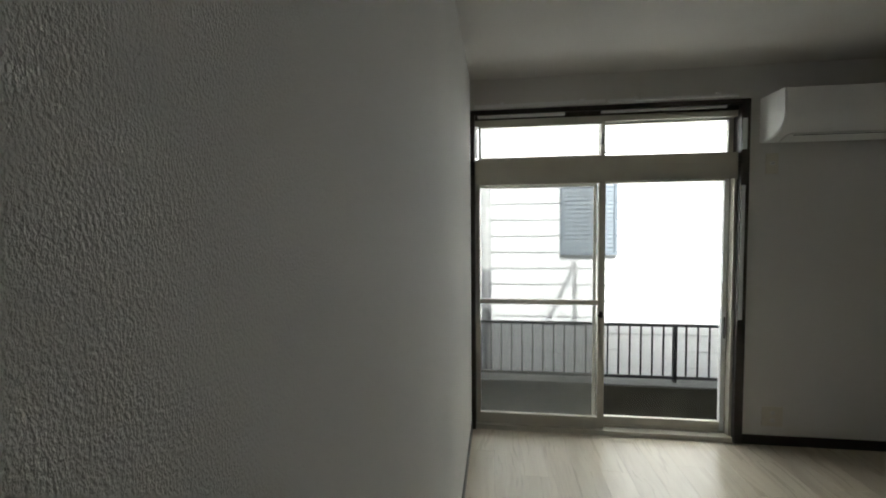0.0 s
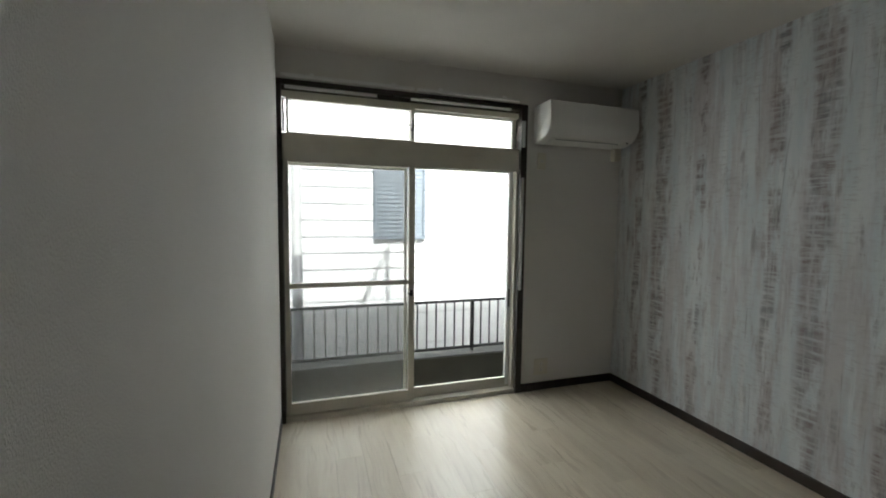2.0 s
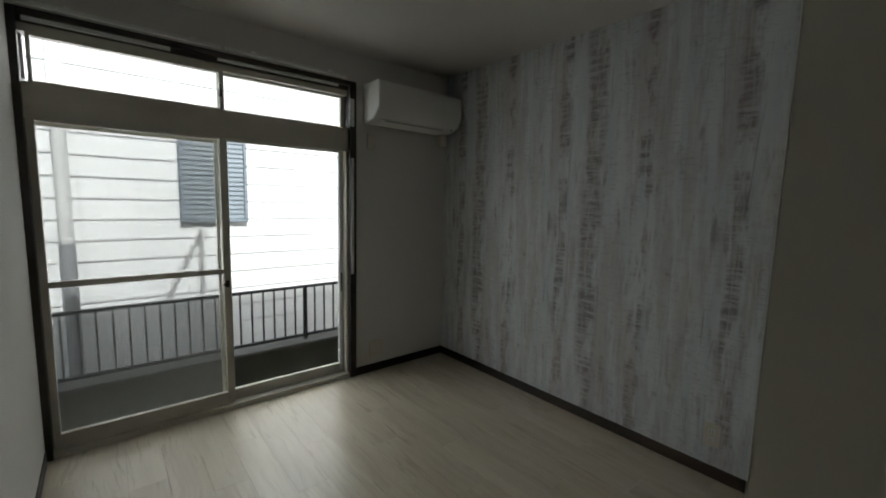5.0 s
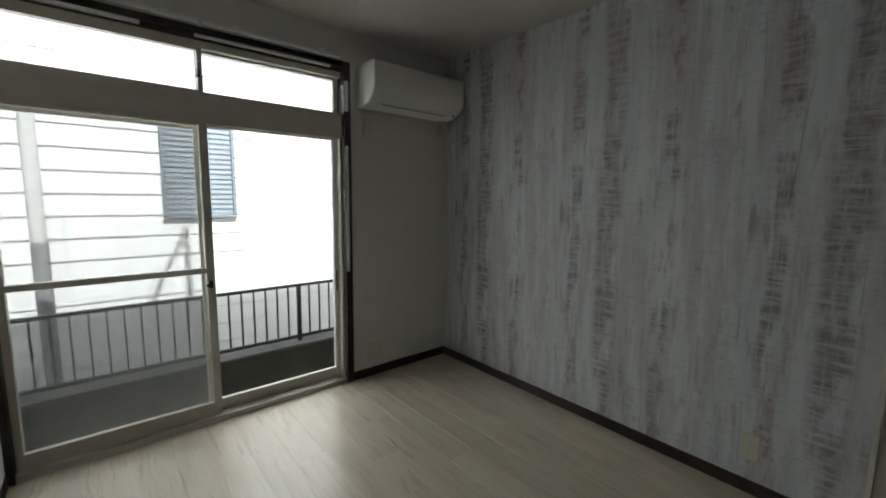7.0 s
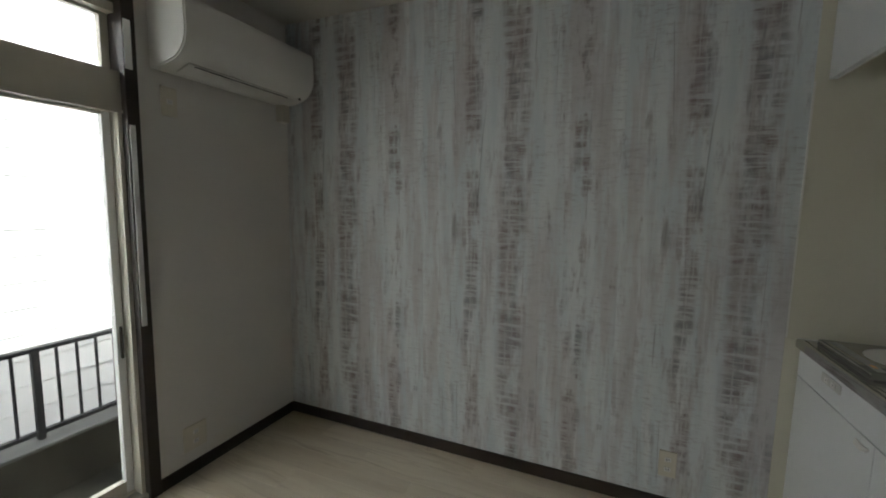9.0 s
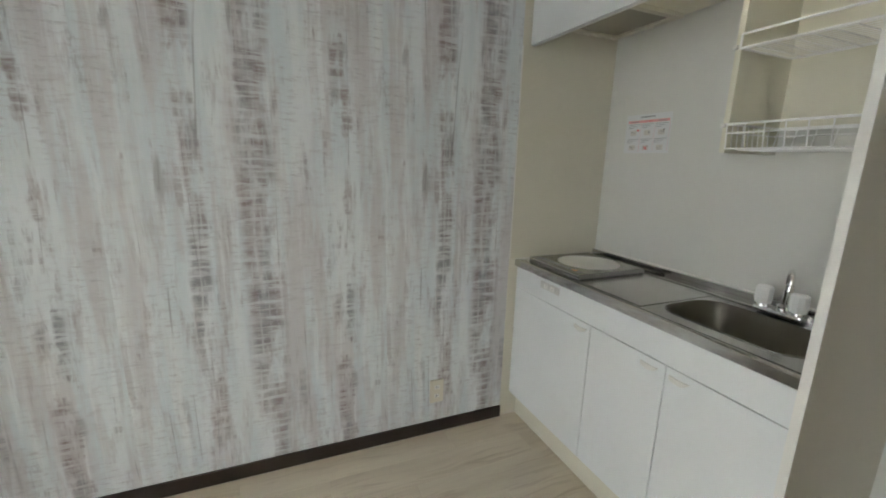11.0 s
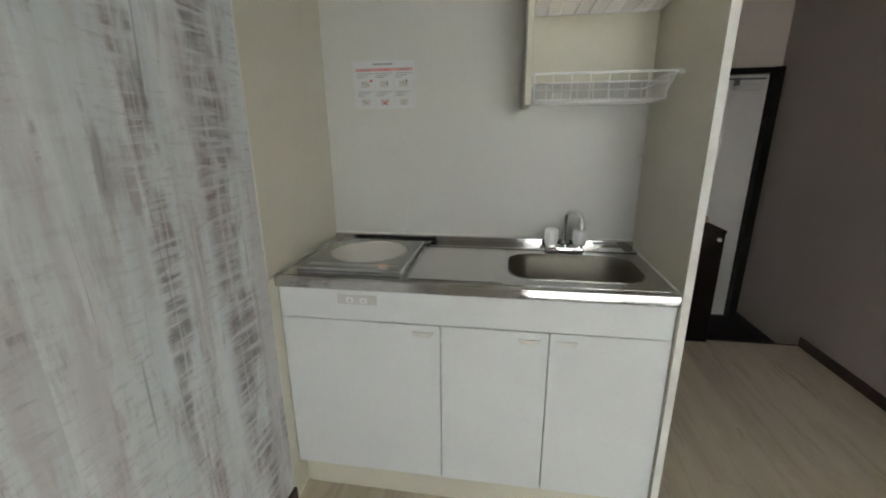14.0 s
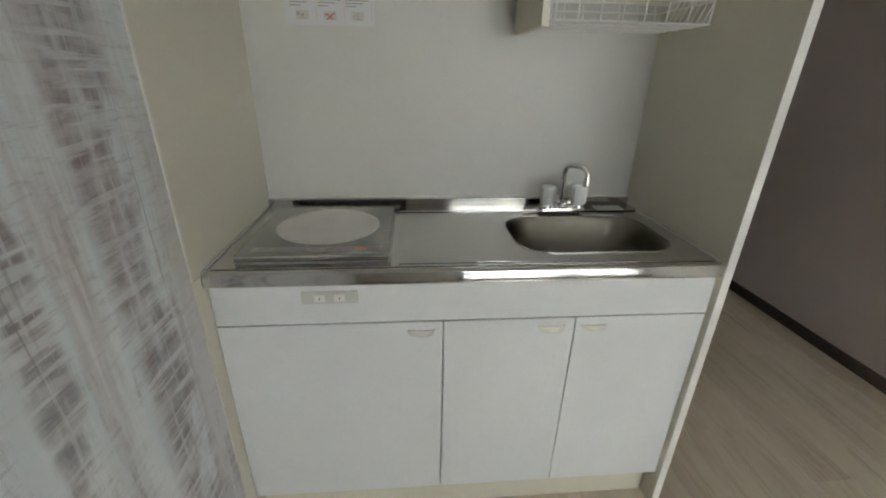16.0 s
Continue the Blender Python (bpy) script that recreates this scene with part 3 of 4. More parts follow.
part("rail", boxes((-1.69, WR - 0.04, YW - 0.05, YW - 0.032, WIN_T + 0.004, WIN_T + 0.022), bevel=0.004), M_SASH_PALE, cr)
for bx in (WL + 0.17, -1.86, -1.54, -1.06):
    part("bracket", boxes((bx, bx + 0.024, YW - 0.052, YW, WIN_T + 0.022, WIN_T + 0.034), bevel=0.002), M_SASH_PALE, cr)


# ---- air conditioner ----
def air_conditioner():
    x0, x1, z0, z1 = -0.79, -0.03, 1.895, 2.165
    ac = thing("air_conditioner", ((x0 + x1) / 2, YW, z0), "white wall-mounted split air conditioner over the outlet", "air conditioner")
    yb, yf = YW, YW - 0.23
    outline = [(yb, z0), (yb, z1), (yf + 0.03, z1), (yf + 0.008, z1 - 0.008), (yf, z1 - 0.03), (yf - 0.004, z0 + 0.13)]
    for k in range(1, 8):
        a = radians(90 * k / 8)
        outline.append((yf - 0.004 + 0.125 * (1 - math.cos(a)), z0 + 0.13 - 0.118 * math.sin(a)))
    outline.append((yf + 0.14, z0 + 0.004))
    bm = prism(outline, "x", x0, x1)
    bmesh.ops.bevel(bm, geom=[e for e in bm.edges if abs(e.verts[0].co.x - e.verts[1].co.x) < 1e-5], offset=0.006, segments=2, affect="EDGES")
    part("body", bm, M_PLASTIC, ac, soft=35)
    # outlet slot and flap on the curved lower front
    part("slot", rods([((x0 + 0.09, yf + 0.072, z0 + 0.0125), (x1 - 0.13, yf + 0.072, z0 + 0.0125))], 0.0035, 6), M_GREYLINE, ac, "dark air outlet slot")
    fl = bmesh.new()
    box(fl, x0 + 0.06, x1 - 0.09, -0.045, 0.045, -0.003, 0.003, bevel=0.002)
    bmesh.ops.rotate(fl, verts=fl.verts[:], cent=(0, 0, 0), matrix=Matrix.Rotation(radians(-18), 3, "X"))
    bmesh.ops.translate(fl, verts=fl.verts[:], vec=(0, yf + 0.105, z0 + 0.004))
    part("flap", fl, M_PLASTIC, ac)
    part("sensor", lathe([(0.007, -0.004), (0.007, 0.004), (0.004, 0.006)], (x1 - 0.06, yf + 0.052, z0 + 0.018), 10), M_GREYLINE, ac, "small dark receiver window")
    part("pipe_cover", boxes((-0.09, -0.03, YW - 0.05, YW, 1.80, z0 + 0.006), bevel=0.006), M_PLASTIC_IVORY, ac, "ivory pipe cap")
    return ac


air_conditioner()


def wall_plate(name, centre, width, height, facing, label, sockets=1, mat=M_PLASTIC_IVORY):
    """A switch or socket plate; facing 'y' looks to -y, 'x' looks to -x, 'Y' looks to +y."""
    cx, cy, cz = centre
    pl = thing(name, centre, label, "outlet")

    def b(w0, w1, d0, d1, h0, h1, bev=0.002):
        if facing == "y":
            return boxes((cx + w0, cx + w1, cy - d1, cy - d0, cz + h0, cz + h1), bevel=bev)
        if facing == "Y":
            return boxes((cx + w0, cx + w1, cy + d0, cy + d1, cz + h0, cz + h1), bevel=bev)
        return boxes((cx - d1, cx - d0, cy + w0, cy + w1, cz + h0, cz + h1), bevel=bev)

    if sockets < 0:
        plate = part("plate", b(-width / 2, width / 2, 0, 0.004, -height / 2, height / 2, 0.0015), mat, pl)
        for k in range(-sockets):
            off = (k + sockets / 2 + 0.5) * 0.045
            s = part("rocker", b(off - 0.012, off + 0.012, 0.004, 0.008, -0.009, 0.009, 0.0015), M_PLASTIC, plate, "white rocker switch")
            part("mark", b(off - 0.001, off + 0.001, 0.008, 0.0084, -0.003, 0.003, 0), M_DARK, s)
        return pl
    plate = part("plate", b(-width / 2, width / 2, 0, 0.008, -height / 2, height / 2, 0.003), mat, pl)
    for k in range(sockets):
        if width >= height:
            off, w, h = (k - (sockets - 1) / 2) * width / (sockets + 0.6), 0.02, 0.026
            s = part("socket", b(off - w / 2, off + w / 2, 0.008, 0.011, -h / 2, h / 2), M_PLASTIC, plate, "white socket insert")
            part("slot", b(off - 0.006, off - 0.004, 0.011, 0.0118, -0.006, 0.006, 0), M_DARK, s)
            part("slot", b(off + 0.004, off + 0.006, 0.011, 0.0118, -0.006, 0.006, 0), M_DARK, s)
        else:
            off, w, h = (k - (sockets - 1) / 2) * height / (sockets + 0.6), 0.026, 0.02
            s = part("socket", b(-w / 2, w / 2, 0.008, 0.011, off - h / 2, off + h / 2), M_PLASTIC, plate, "white socket insert")
            part("slot", b(-0.006, -0.004, 0.011, 0.0118, off - 0.006, off + 0.006, 0), M_DARK, s)
            part("slot", b(0.004, 0.006, 0.011, 0.0118, off - 0.006, off + 0.006, 0), M_DARK, s)
    return pl


wall_plate("wall_outlet", (-0.67, YW, 0.185), 0.12, 0.125, "y", "square ivory wall outlet above the skirting", 2)
wall_plate("ac_outlet", (-0.715, YW, 1.77), 0.07, 0.125, "y", "ivory outlet plate under the air conditioner", 1)
wall_plate("wall_outlet", (0.0, 0.41, 0.22), 0.07, 0.118, "x", "ivory double outlet on the accent wall", 2)


# ---- kitchen: cabinet, worktop, cooktop, tap ----
def kitchen_cabinet():
    cab = thing("sink_cabinet", (-KIT_W / 2, -0.2, 0), "white three-door sink cabinet under the steel worktop", "kitchen cabinet")
    y = -0.004
    part("body", boxes((-KIT_W + 0.004, -0.004, -KIT_D, y - 0.022, 0.13, 0.66), (-KIT_W + 0.004, -0.004, y - 0.034, y - 0.022, 0.66, 0.815), (-KIT_W + 0.004, -KIT_W + 0.018, -KIT_D, y - 0.034, 0.66, 0.815), (-0.018, -0.004, -KIT_D, y - 0.034, 0.66, 0.815), (-KIT_W + 0.018, -0.018, -KIT_D, -KIT_D + 0.01, 0.66, 0.815)), M_GREYLINE, cab)
    part("plinth", boxes((-KIT_W + 0.004, -0.004, -KIT_D, y - 0.045, 0.0, 0.13), bevel=0.002), M_CREAM, cab, "cream toe kick board")
    part("apron", boxes((-KIT_W + 0.003, -0.003, y - 0.02, y, 0.711, 0.8155), bevel=0.001), M_CABINET, cab, "white front panel under the worktop")
    for x0, x1, hx in ((-0.528, -0.003, -0.475), (-0.858, -0.531, -0.80), (-KIT_W + 0.003, -0.861, -0.907)):
        d = part("door", boxes((x0, x1, y - 0.02, y, 0.134, 0.7072), bevel=0.001), M_CABINET, cab)
        n = 8
        top, low = [], []
        for k in range(n + 1):
            u = -1 + 2 * k / n
            top.append((hx + 0.034 * u, 0.690 - 0.004 - 0.003 * (1 - u * u)))
            low.append((hx + 0.034 * u, 0.690 - 0.006 - 0.015 * math.sqrt(max(0, 1 - u * u))))
        out = top + low[::-1]
        hb = prism(out, "y", y, y + 0.011)
        for v in hb.verts:
            # the grip slopes from the door at its top out to the lower lip
            if v.co.y > y + 0.010:
                v.co.y = y + 0.002 + 0.009 * min(1.0, max(0.0, (0.686 - v.co.z) / 0.012))
        part("handle", hb, M_EDGE, d, "white plastic half-moon handle")
    return cab


kitchen_cabinet()
wall_plate("counter_outlet", (-0.267, -0.004, 0.782), 0.128, 0.032, "Y", "slim pale switch plate with two rockers in the cabinet front", -2, M_SWITCH)


def rounded_rect(x0, x1, y0, y1, r, n=6):
    pts = []
    for cx, cy, a0 in ((x1 - r, y1 - r, 0), (x0 + r, y1 - r, 90), (x0 + r, y0 + r, 180), (x1 - r, y0 + r, 270)):
        for k in range(n + 1):
            a = radians(a0 + 90 * k / n)
            pts.append((cx + r * math.cos(a), cy + r * math.sin(a)))
    return pts


def worktop():
    wt = thing("worktop", (-KIT_W / 2, -0.2, TOP - 0.035), "stainless steel worktop with a pressed-in sink", "worktop")
    bm = bmesh.new()
    hole = rounded_rect(-1.15, -0.73, -0.355, -0.075, 0.085)
    n = len(hole)
    # top sheet with the sink's opening
    edge = [bm.verts.new((x, y, TOP)) for x, y in ((-0.002, 0.0), (-KIT_W + 0.002, 0.0), (-KIT_W + 0.002, -KIT_D), (-0.002, -KIT_D))]
    ring = [bm.verts.new((x, y, TOP)) for x, y in hole]
    es = [bm.edges.new((edge[i], edge[(i + 1) % 4])) for i in range(4)] + [bm.edges.new((ring[i], ring[(i + 1) % n])) for i in range(n)]
    bmesh.ops.triangle_fill(bm, use_beauty=True, edges=es)
    bm.normal_update()
    inside = set(ring)
    bmesh.ops.delete(bm, geom=[f for f in bm.faces if all(v in inside for v in f.verts)], context="FACES")
    for f in bm.faces:
        if f.normal.z < 0:
            f.normal_flip()
    part("sheet", bm, M_STEEL, wt)
    # rolled front edge
    prof = [(-0.012, TOP - 0.001), (-0.004, TOP + 0.003), (0.004, TOP + 0.003), (0.010, TOP - 0.003), (0.011, TOP - 0.030), (0.006, TOP - 0.034), (-0.012, TOP - 0.034)]
    part("front_edge", prism(prof, "x", -KIT_W + 0.002, -0.002), M_POLISH, wt, "rolled bright front edge", soft=50)
    # sink; the shade inside it is put into the basin's darker steel colour
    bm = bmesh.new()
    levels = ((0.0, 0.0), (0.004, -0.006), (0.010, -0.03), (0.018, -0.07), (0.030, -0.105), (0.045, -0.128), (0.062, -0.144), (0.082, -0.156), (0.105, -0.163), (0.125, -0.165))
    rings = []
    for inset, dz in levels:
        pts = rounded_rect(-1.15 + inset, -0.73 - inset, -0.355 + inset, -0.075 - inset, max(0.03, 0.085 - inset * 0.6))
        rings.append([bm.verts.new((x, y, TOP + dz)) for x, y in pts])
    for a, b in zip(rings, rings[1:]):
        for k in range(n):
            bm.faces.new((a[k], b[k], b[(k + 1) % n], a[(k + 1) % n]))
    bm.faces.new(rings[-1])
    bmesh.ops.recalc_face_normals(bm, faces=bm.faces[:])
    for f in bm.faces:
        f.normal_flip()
    basin = part("basin", bm, M_BASIN_SHADED, wt, "deep rounded steel sink basin, its colour darkened for shade", soft=50)
    rim = [(x, y, TOP + 0.001) for x, y in hole] + [(*hole[0], TOP + 0.001)]
    part("rim", tube(rim, 0.0012, 6), M_STEEL, wt, "bright pressed sink rim", soft=60)
    part("drain", lathe([(0.035, 0.0), (0.035, 0.004), (0.028, 0.006), (0.012, 0.003)], (-0.94, -0.2, TOP - 0.165), 24), M_DARK, basin, "dark drain basket")
    # the tap's reflection in the basin steel, built as a dark patch
    part("tap_reflection", boxes((-0.965, -0.935, -0.099, -0.093, TOP - 0.035, TOP - 0.012), bevel=0.003), M_DARK, basin, "dark patch standing for the tap's reflection")
    # matt work surface pressed between the bright borders
    part("work_panel", boxes((-0.715, -0.425, -0.395, -0.03, TOP + 0.0004, TOP + 0.0022), bevel=0.0015), M_STEEL, wt, "brushed steel working surface")
    part("drip_rib", boxes((-KIT_W + 0.012, -0.012, -0.0165, -0.0135, TOP + 0.0004, TOP + 0.0024), bevel=0.0008), M_POLISH, wt)
    # raised drip border in front of the work area, and the back ledge
    part("upstand", boxes((-KIT_W + 0.002, -0.002, -KIT_D - 0.018, -KIT_D + 0.0, TOP - 0.02, TOP + 0.027), bevel=0.002), M_POLISH, wt, "low mirror-bright steel upstand along the wall")
    part("back_ledge", boxes((-KIT_W + 0.002, -0.42, -KIT_D + 0.001, -0.405, TOP + 0.0005, TOP + 0.006), bevel=0.003), M_POLISH, wt)
    part("sealant", boxes((-KIT_W + 0.001, -0.001, -KIT_D - 0.019, -KIT_D - 0.012, TOP + 0.0272, TOP + 0.031)), M_EDGE, wt, "white sealant bead")
    part("sealant", boxes((-0.005, -0.001, -KIT_D, 0.006, TOP + 0.001, TOP + 0.005)), M_EDGE, wt, "white sealant bead")
    part("sealant", boxes((-KIT_W + 0.0005, -KIT_W + 0.005, -KIT_D, 0.006, TOP + 0.001, TOP + 0.005)), M_EDGE, wt, "white sealant bead")
    return wt


worktop()


def cooktop():
    ck = thing("electric_cooktop", (-0.22, -0.21, TOP), "silver single-plate electric cooktop with a white round zone", "cooktop")
    x0, x1, y0, y1 = -0.405, -0.055, -0.395, -0.035
    part("tray", boxes((x0 + 0.004, x1 - 0.004, y0, y1 - 0.006, TOP + 0.001, TOP + 0.004), bevel=0.001), M_DARK, ck, "dark recessed tray edge")
    part("body", boxes((x0, x1, y0, y1, TOP + 0.0035, TOP + 0.024), bevel=0.005), M_SILVER, ck, "silver glass-topped body")
    part("front_trim", boxes((x0 + 0.002, x1 - 0.002, y1 - 0.012, y1 + 0.002, TOP + 0.0115, TOP + 0.0225), bevel=0.004), M_POLISH, ck, "bright front trim")
    part("lower_lip", boxes((x0 + 0.003, x1 - 0.003, y1 - 0.010, y1 + 0.003, TOP + 0.0012, TOP + 0.0088), bevel=0.003), M_SILVER, ck, "silver lower lip")
    part("shadow_gap", boxes((x0 + 0.004, x1 - 0.004, y1 - 0.010, y1 + 0.0005, TOP + 0.0088, TOP + 0.0115)), M_DARK, ck, "dark slot between lip and trim")
    disc = part("heating_zone", lathe([(0.135, 0.0), (0.135, 0.0012)], (-0.235, -0.232, TOP + 0.0235), 48), M_DISC, ck, "white round heating zone")
    strip = part("control_strip", boxes((x0 + 0.02, x1 - 0.03, -0.082, -0.055, TOP + 0.0235, TOP + 0.0247)), M_STRIP, ck, "grey touch control strip")
    for k in range(3):
        x = -0.350 + 0.010 * k
        part("display_digit", boxes((x, x + 0.007, -0.075, -0.063, TOP + 0.0248, TOP + 0.0251)), M_LED, strip, "amber display digit")
    for x in (-0.10, -0.135, -0.22, -0.25):
        part("key_mark", boxes((x, x + 0.010, -0.073, -0.066, TOP + 0.0248, TOP + 0.0251)), M_INK, strip)
    return ck


cooktop()
wall_rail = thing("splash_rail", (-0.24, -KIT_D, TOP + 0.03), "dark slim vent strip behind the cooktop", "vent strip")
part("bar", boxes((-0.44, -0.10, -KIT_D + 0.001, -KIT_D + 0.012, TOP + 0.008, TOP + 0.024), bevel=0.003), M_DARK, wall_rail)


def tap():
    tp = thing("kitchen_tap", (-0.94, -0.40, TOP), "chrome two-handle sink tap with white knobs", "tap")
    y = -0.405
    part("base", boxes((-1.005, -0.865, y - 0.022, y + 0.04, TOP + 0.006, TOP + 0.024), bevel=0.009), M_CHROME, tp, soft=50)
    for x in (-0.885, -0.985):
        part("stem", lathe([(0.017, 0), (0.017, 0.012), (0.012, 0.018)], (x, y + 0.02, TOP + 0.018), 16), M_CHROME, tp, soft=40)
        kb = lathe([(0.016, 0.0), (0.023, 0.004), (0.025, 0.02), (0.0245, 0.054), (0.020, 0.06)], (x, y + 0.02, TOP + 0.031), 10)
        part("knob", kb, M_WIRE, tp, "white fluted plastic knob")
    c = (-0.937, y)
    part("collar", lathe([(0.02, 0), (0.02, 0.014), (0.013, 0.02)], (c[0], c[1], TOP + 0.022), 18), M_CHROME, tp, soft=40)
    pts = [(c[0], c[1], TOP + 0.03), (c[0], c[1], TOP + 0.125)]
    for k in range(1, 7):
        a = radians(90 * k / 6)
        pts.append((c[0] - 0.014 * (1 - math.cos(a)), c[1] + 0.022 * (1 - math.cos(a)), TOP + 0.125 + 0.03 * math.sin(a)))
    for k in range(0, 7):
        a = radians(90 * k / 6)
        pts.append((c[0] - 0.026 - 0.016 * math.sin(a), c[1] + 0.05 + 0.026 * math.sin(a), TOP + 0.130 + 0.027 * math.cos(a)))
    pts.append((pts[-1][0], pts[-1][1], TOP + 0.118))
    part("spout", tube(pts, 0.0085, 12), M_CHROME, tp, "curved chrome spout", soft=50)
    part("nozzle", lathe([(0.012, 0), (0.012, 0.018), (0.0105, 0.02)], (pts[-1][0], pts[-1][1], TOP + 0.104), 14), M_CHROME, tp, soft=40)
    return tp


tap()
tray = solid("soap_tray", boxes((-1.15, -1.06, -0.44, -0.395, TOP + 0.006, TOP + 0.009), bevel=0.002), M_SHEET, "small clear plastic card lying behind the sink", "card")


# ---- instruction sheet on the wall ----
def sheet():
    x0, x1, z0, z1 = -0.362, -0.119, 1.373, 1.545
    y = -KIT_D - 0.02
    sh = thing("notice_sheet", ((x0 + x1) / 2, y, z0), "laminated white instruction sheet with red header on the panel", "notice")
    part("paper", boxes((x0, x1, y, y + 0.0012, z0, z1)), M_SHEET, sh)

    def mark(name, a0, a1, b0, b1, mat):
        # a runs from the reader's left, b from the top, both 0 to 1
        w, h = x1 - x0, z1 - z0
        part(name, boxes((x1 - a1 * w, x1 - a0 * w, y + 0.0012, y + 0.0016, z1 - b1 * h, z1 - b0 * h)), mat, sh)

    for k in range(9):
        mark("title_mark", 0.33 + 0.036 * k, 0.355 + 0.036 * k, 0.05, 0.09, M_INK)
    mark("header_bar", 0.04, 0.96, 0.15, 0.215, M_PINK)
    for c in range(3):
        a = 0.06 + 0.31 * c
        for k in range(4):
            mark("heading_mark", a + 0.05 + 0.045 * k, a + 0.085 + 0.045 * k, 0.168, 0.197, M_RED if c == 1 else M_INK)
        mark("column_rule", a + 0.288, a + 0.291, 0.24, 0.95, M_PINK)
        for r in range(2):
            b = 0.25 + 0.38 * r
            for k in range(3):
                mark("text_line", a, a + 0.26 - 0.07 * k, b + 0.042 * k, b + 0.042 * k + 0.012, M_INK)
            mark("picture", a + 0.06, a + 0.20, b + 0.16, b + 0.29, M_CEIL)
            for k in range(3):
                mark("drawing", a + 0.07 + 0.045 * k, a + 0.10 + 0.045 * k, b + 0.18 + 0.02 * ((k + c) % 3), b + 0.21 + 0.02 * ((k + r) % 3), M_INK)
            mark("drawing", a + 0.09, a + 0.17, b + 0.265, b + 0.278, M_INK)
    mark("red_spot", 0.27, 0.31, 0.38, 0.43, M_RED)
    mark("black_spot", 0.84, 0.87, 0.40, 0.44, M_DARK)
    for s in (1, -1):
        bm = bmesh.new()
        box(bm, -0.011, 0.011, -0.0002, 0.0002, -0.0018, 0.0018)
        bmesh.ops.rotate(bm, verts=bm.verts[:], cent=(0, 0, 0), matrix=Matrix.Rotation(radians(40 * s), 3, "Y"))
        bmesh.ops.translate(bm, verts=bm.verts[:], vec=(x1 - 0.5 * (x1 - x0), y + 0.0019, z1 - 0.87 * (z1 - z0)))
        part("red_cross", bm, M_RED, sh)
    return sh


sheet()


# ---- upper cabinet with its lamp, and the dish rack ----
def upper_cabinet():
    z = 1.82
    up = thing("upper_cabinet", (-KIT_W / 2, -0.2, z), "white wall cabinet over the kitchen niche with range vent", "wall cabinet")
    part("front", boxes((-0.598, -0.002, -0.016, 0.004, z, CEIL - 0.004), bevel=0.0015), M_CABINET, up, "white cabinet door")
    part("front", boxes((-KIT_W + 0.002, -0.602, -0.016, 0.004, z, CEIL - 0.004), bevel=0.0015), M_CABINET, up, "white cabinet door")
    part("front_edge", boxes((-KIT_W + 0.002, -0.002, -0.020, -0.0165, z - 0.002, z + 0.02)), M_EDGE, up)
    zu = 1.92
    part("underside", boxes((-KIT_W + 0.002, -0.002, -KIT_D - 0.018, -0.021, zu, zu + 0.012)), M_CREAM, up, "cream recessed underside board")
    v = part("vent", boxes((-0.335, -0.035, -0.44, -0.16, zu - 0.008, zu - 0.001)), M_VENT, up, "dull range vent filter")
    for r in ((-0.365, -0.335, -0.47, -0.13), (-0.035, -0.005, -0.47, -0.13), (-0.335, -0.035, -0.47, -0.44), (-0.335, -0.035, -0.16, -0.13)):
        part("vent_frame", boxes((*r, zu - 0.018, zu - 0.001), bevel=0.002), M_CREAM, v, "cream vent frame")
    return up


upper_cabinet()
lamp = thing("kitchen_tube_lamp", (-0.86, -0.13, 1.92), "short lit tube lamp under the wall cabinet", "lamp")
part("holder", boxes((-1.07, -0.65, -0.155, -0.105, 1.90, 1.9195), bevel=0.003), M_PLASTIC, lamp)
part("cap", boxes((-0.675, -0.65, -0.145, -0.115, 1.868, 1.8999), bevel=0.003), M_PLASTIC, lamp)
part("cap", boxes((-1.07, -1.045, -0.145, -0.115, 1.868, 1.8999), bevel=0.003), M_PLASTIC, lamp)
part("tube", rods([((-1.044, -0.13, 1.882), (-0.676, -0.13, 1.882))], 0.011, 12), M_TUBE, lamp, "glowing tube", soft=40)


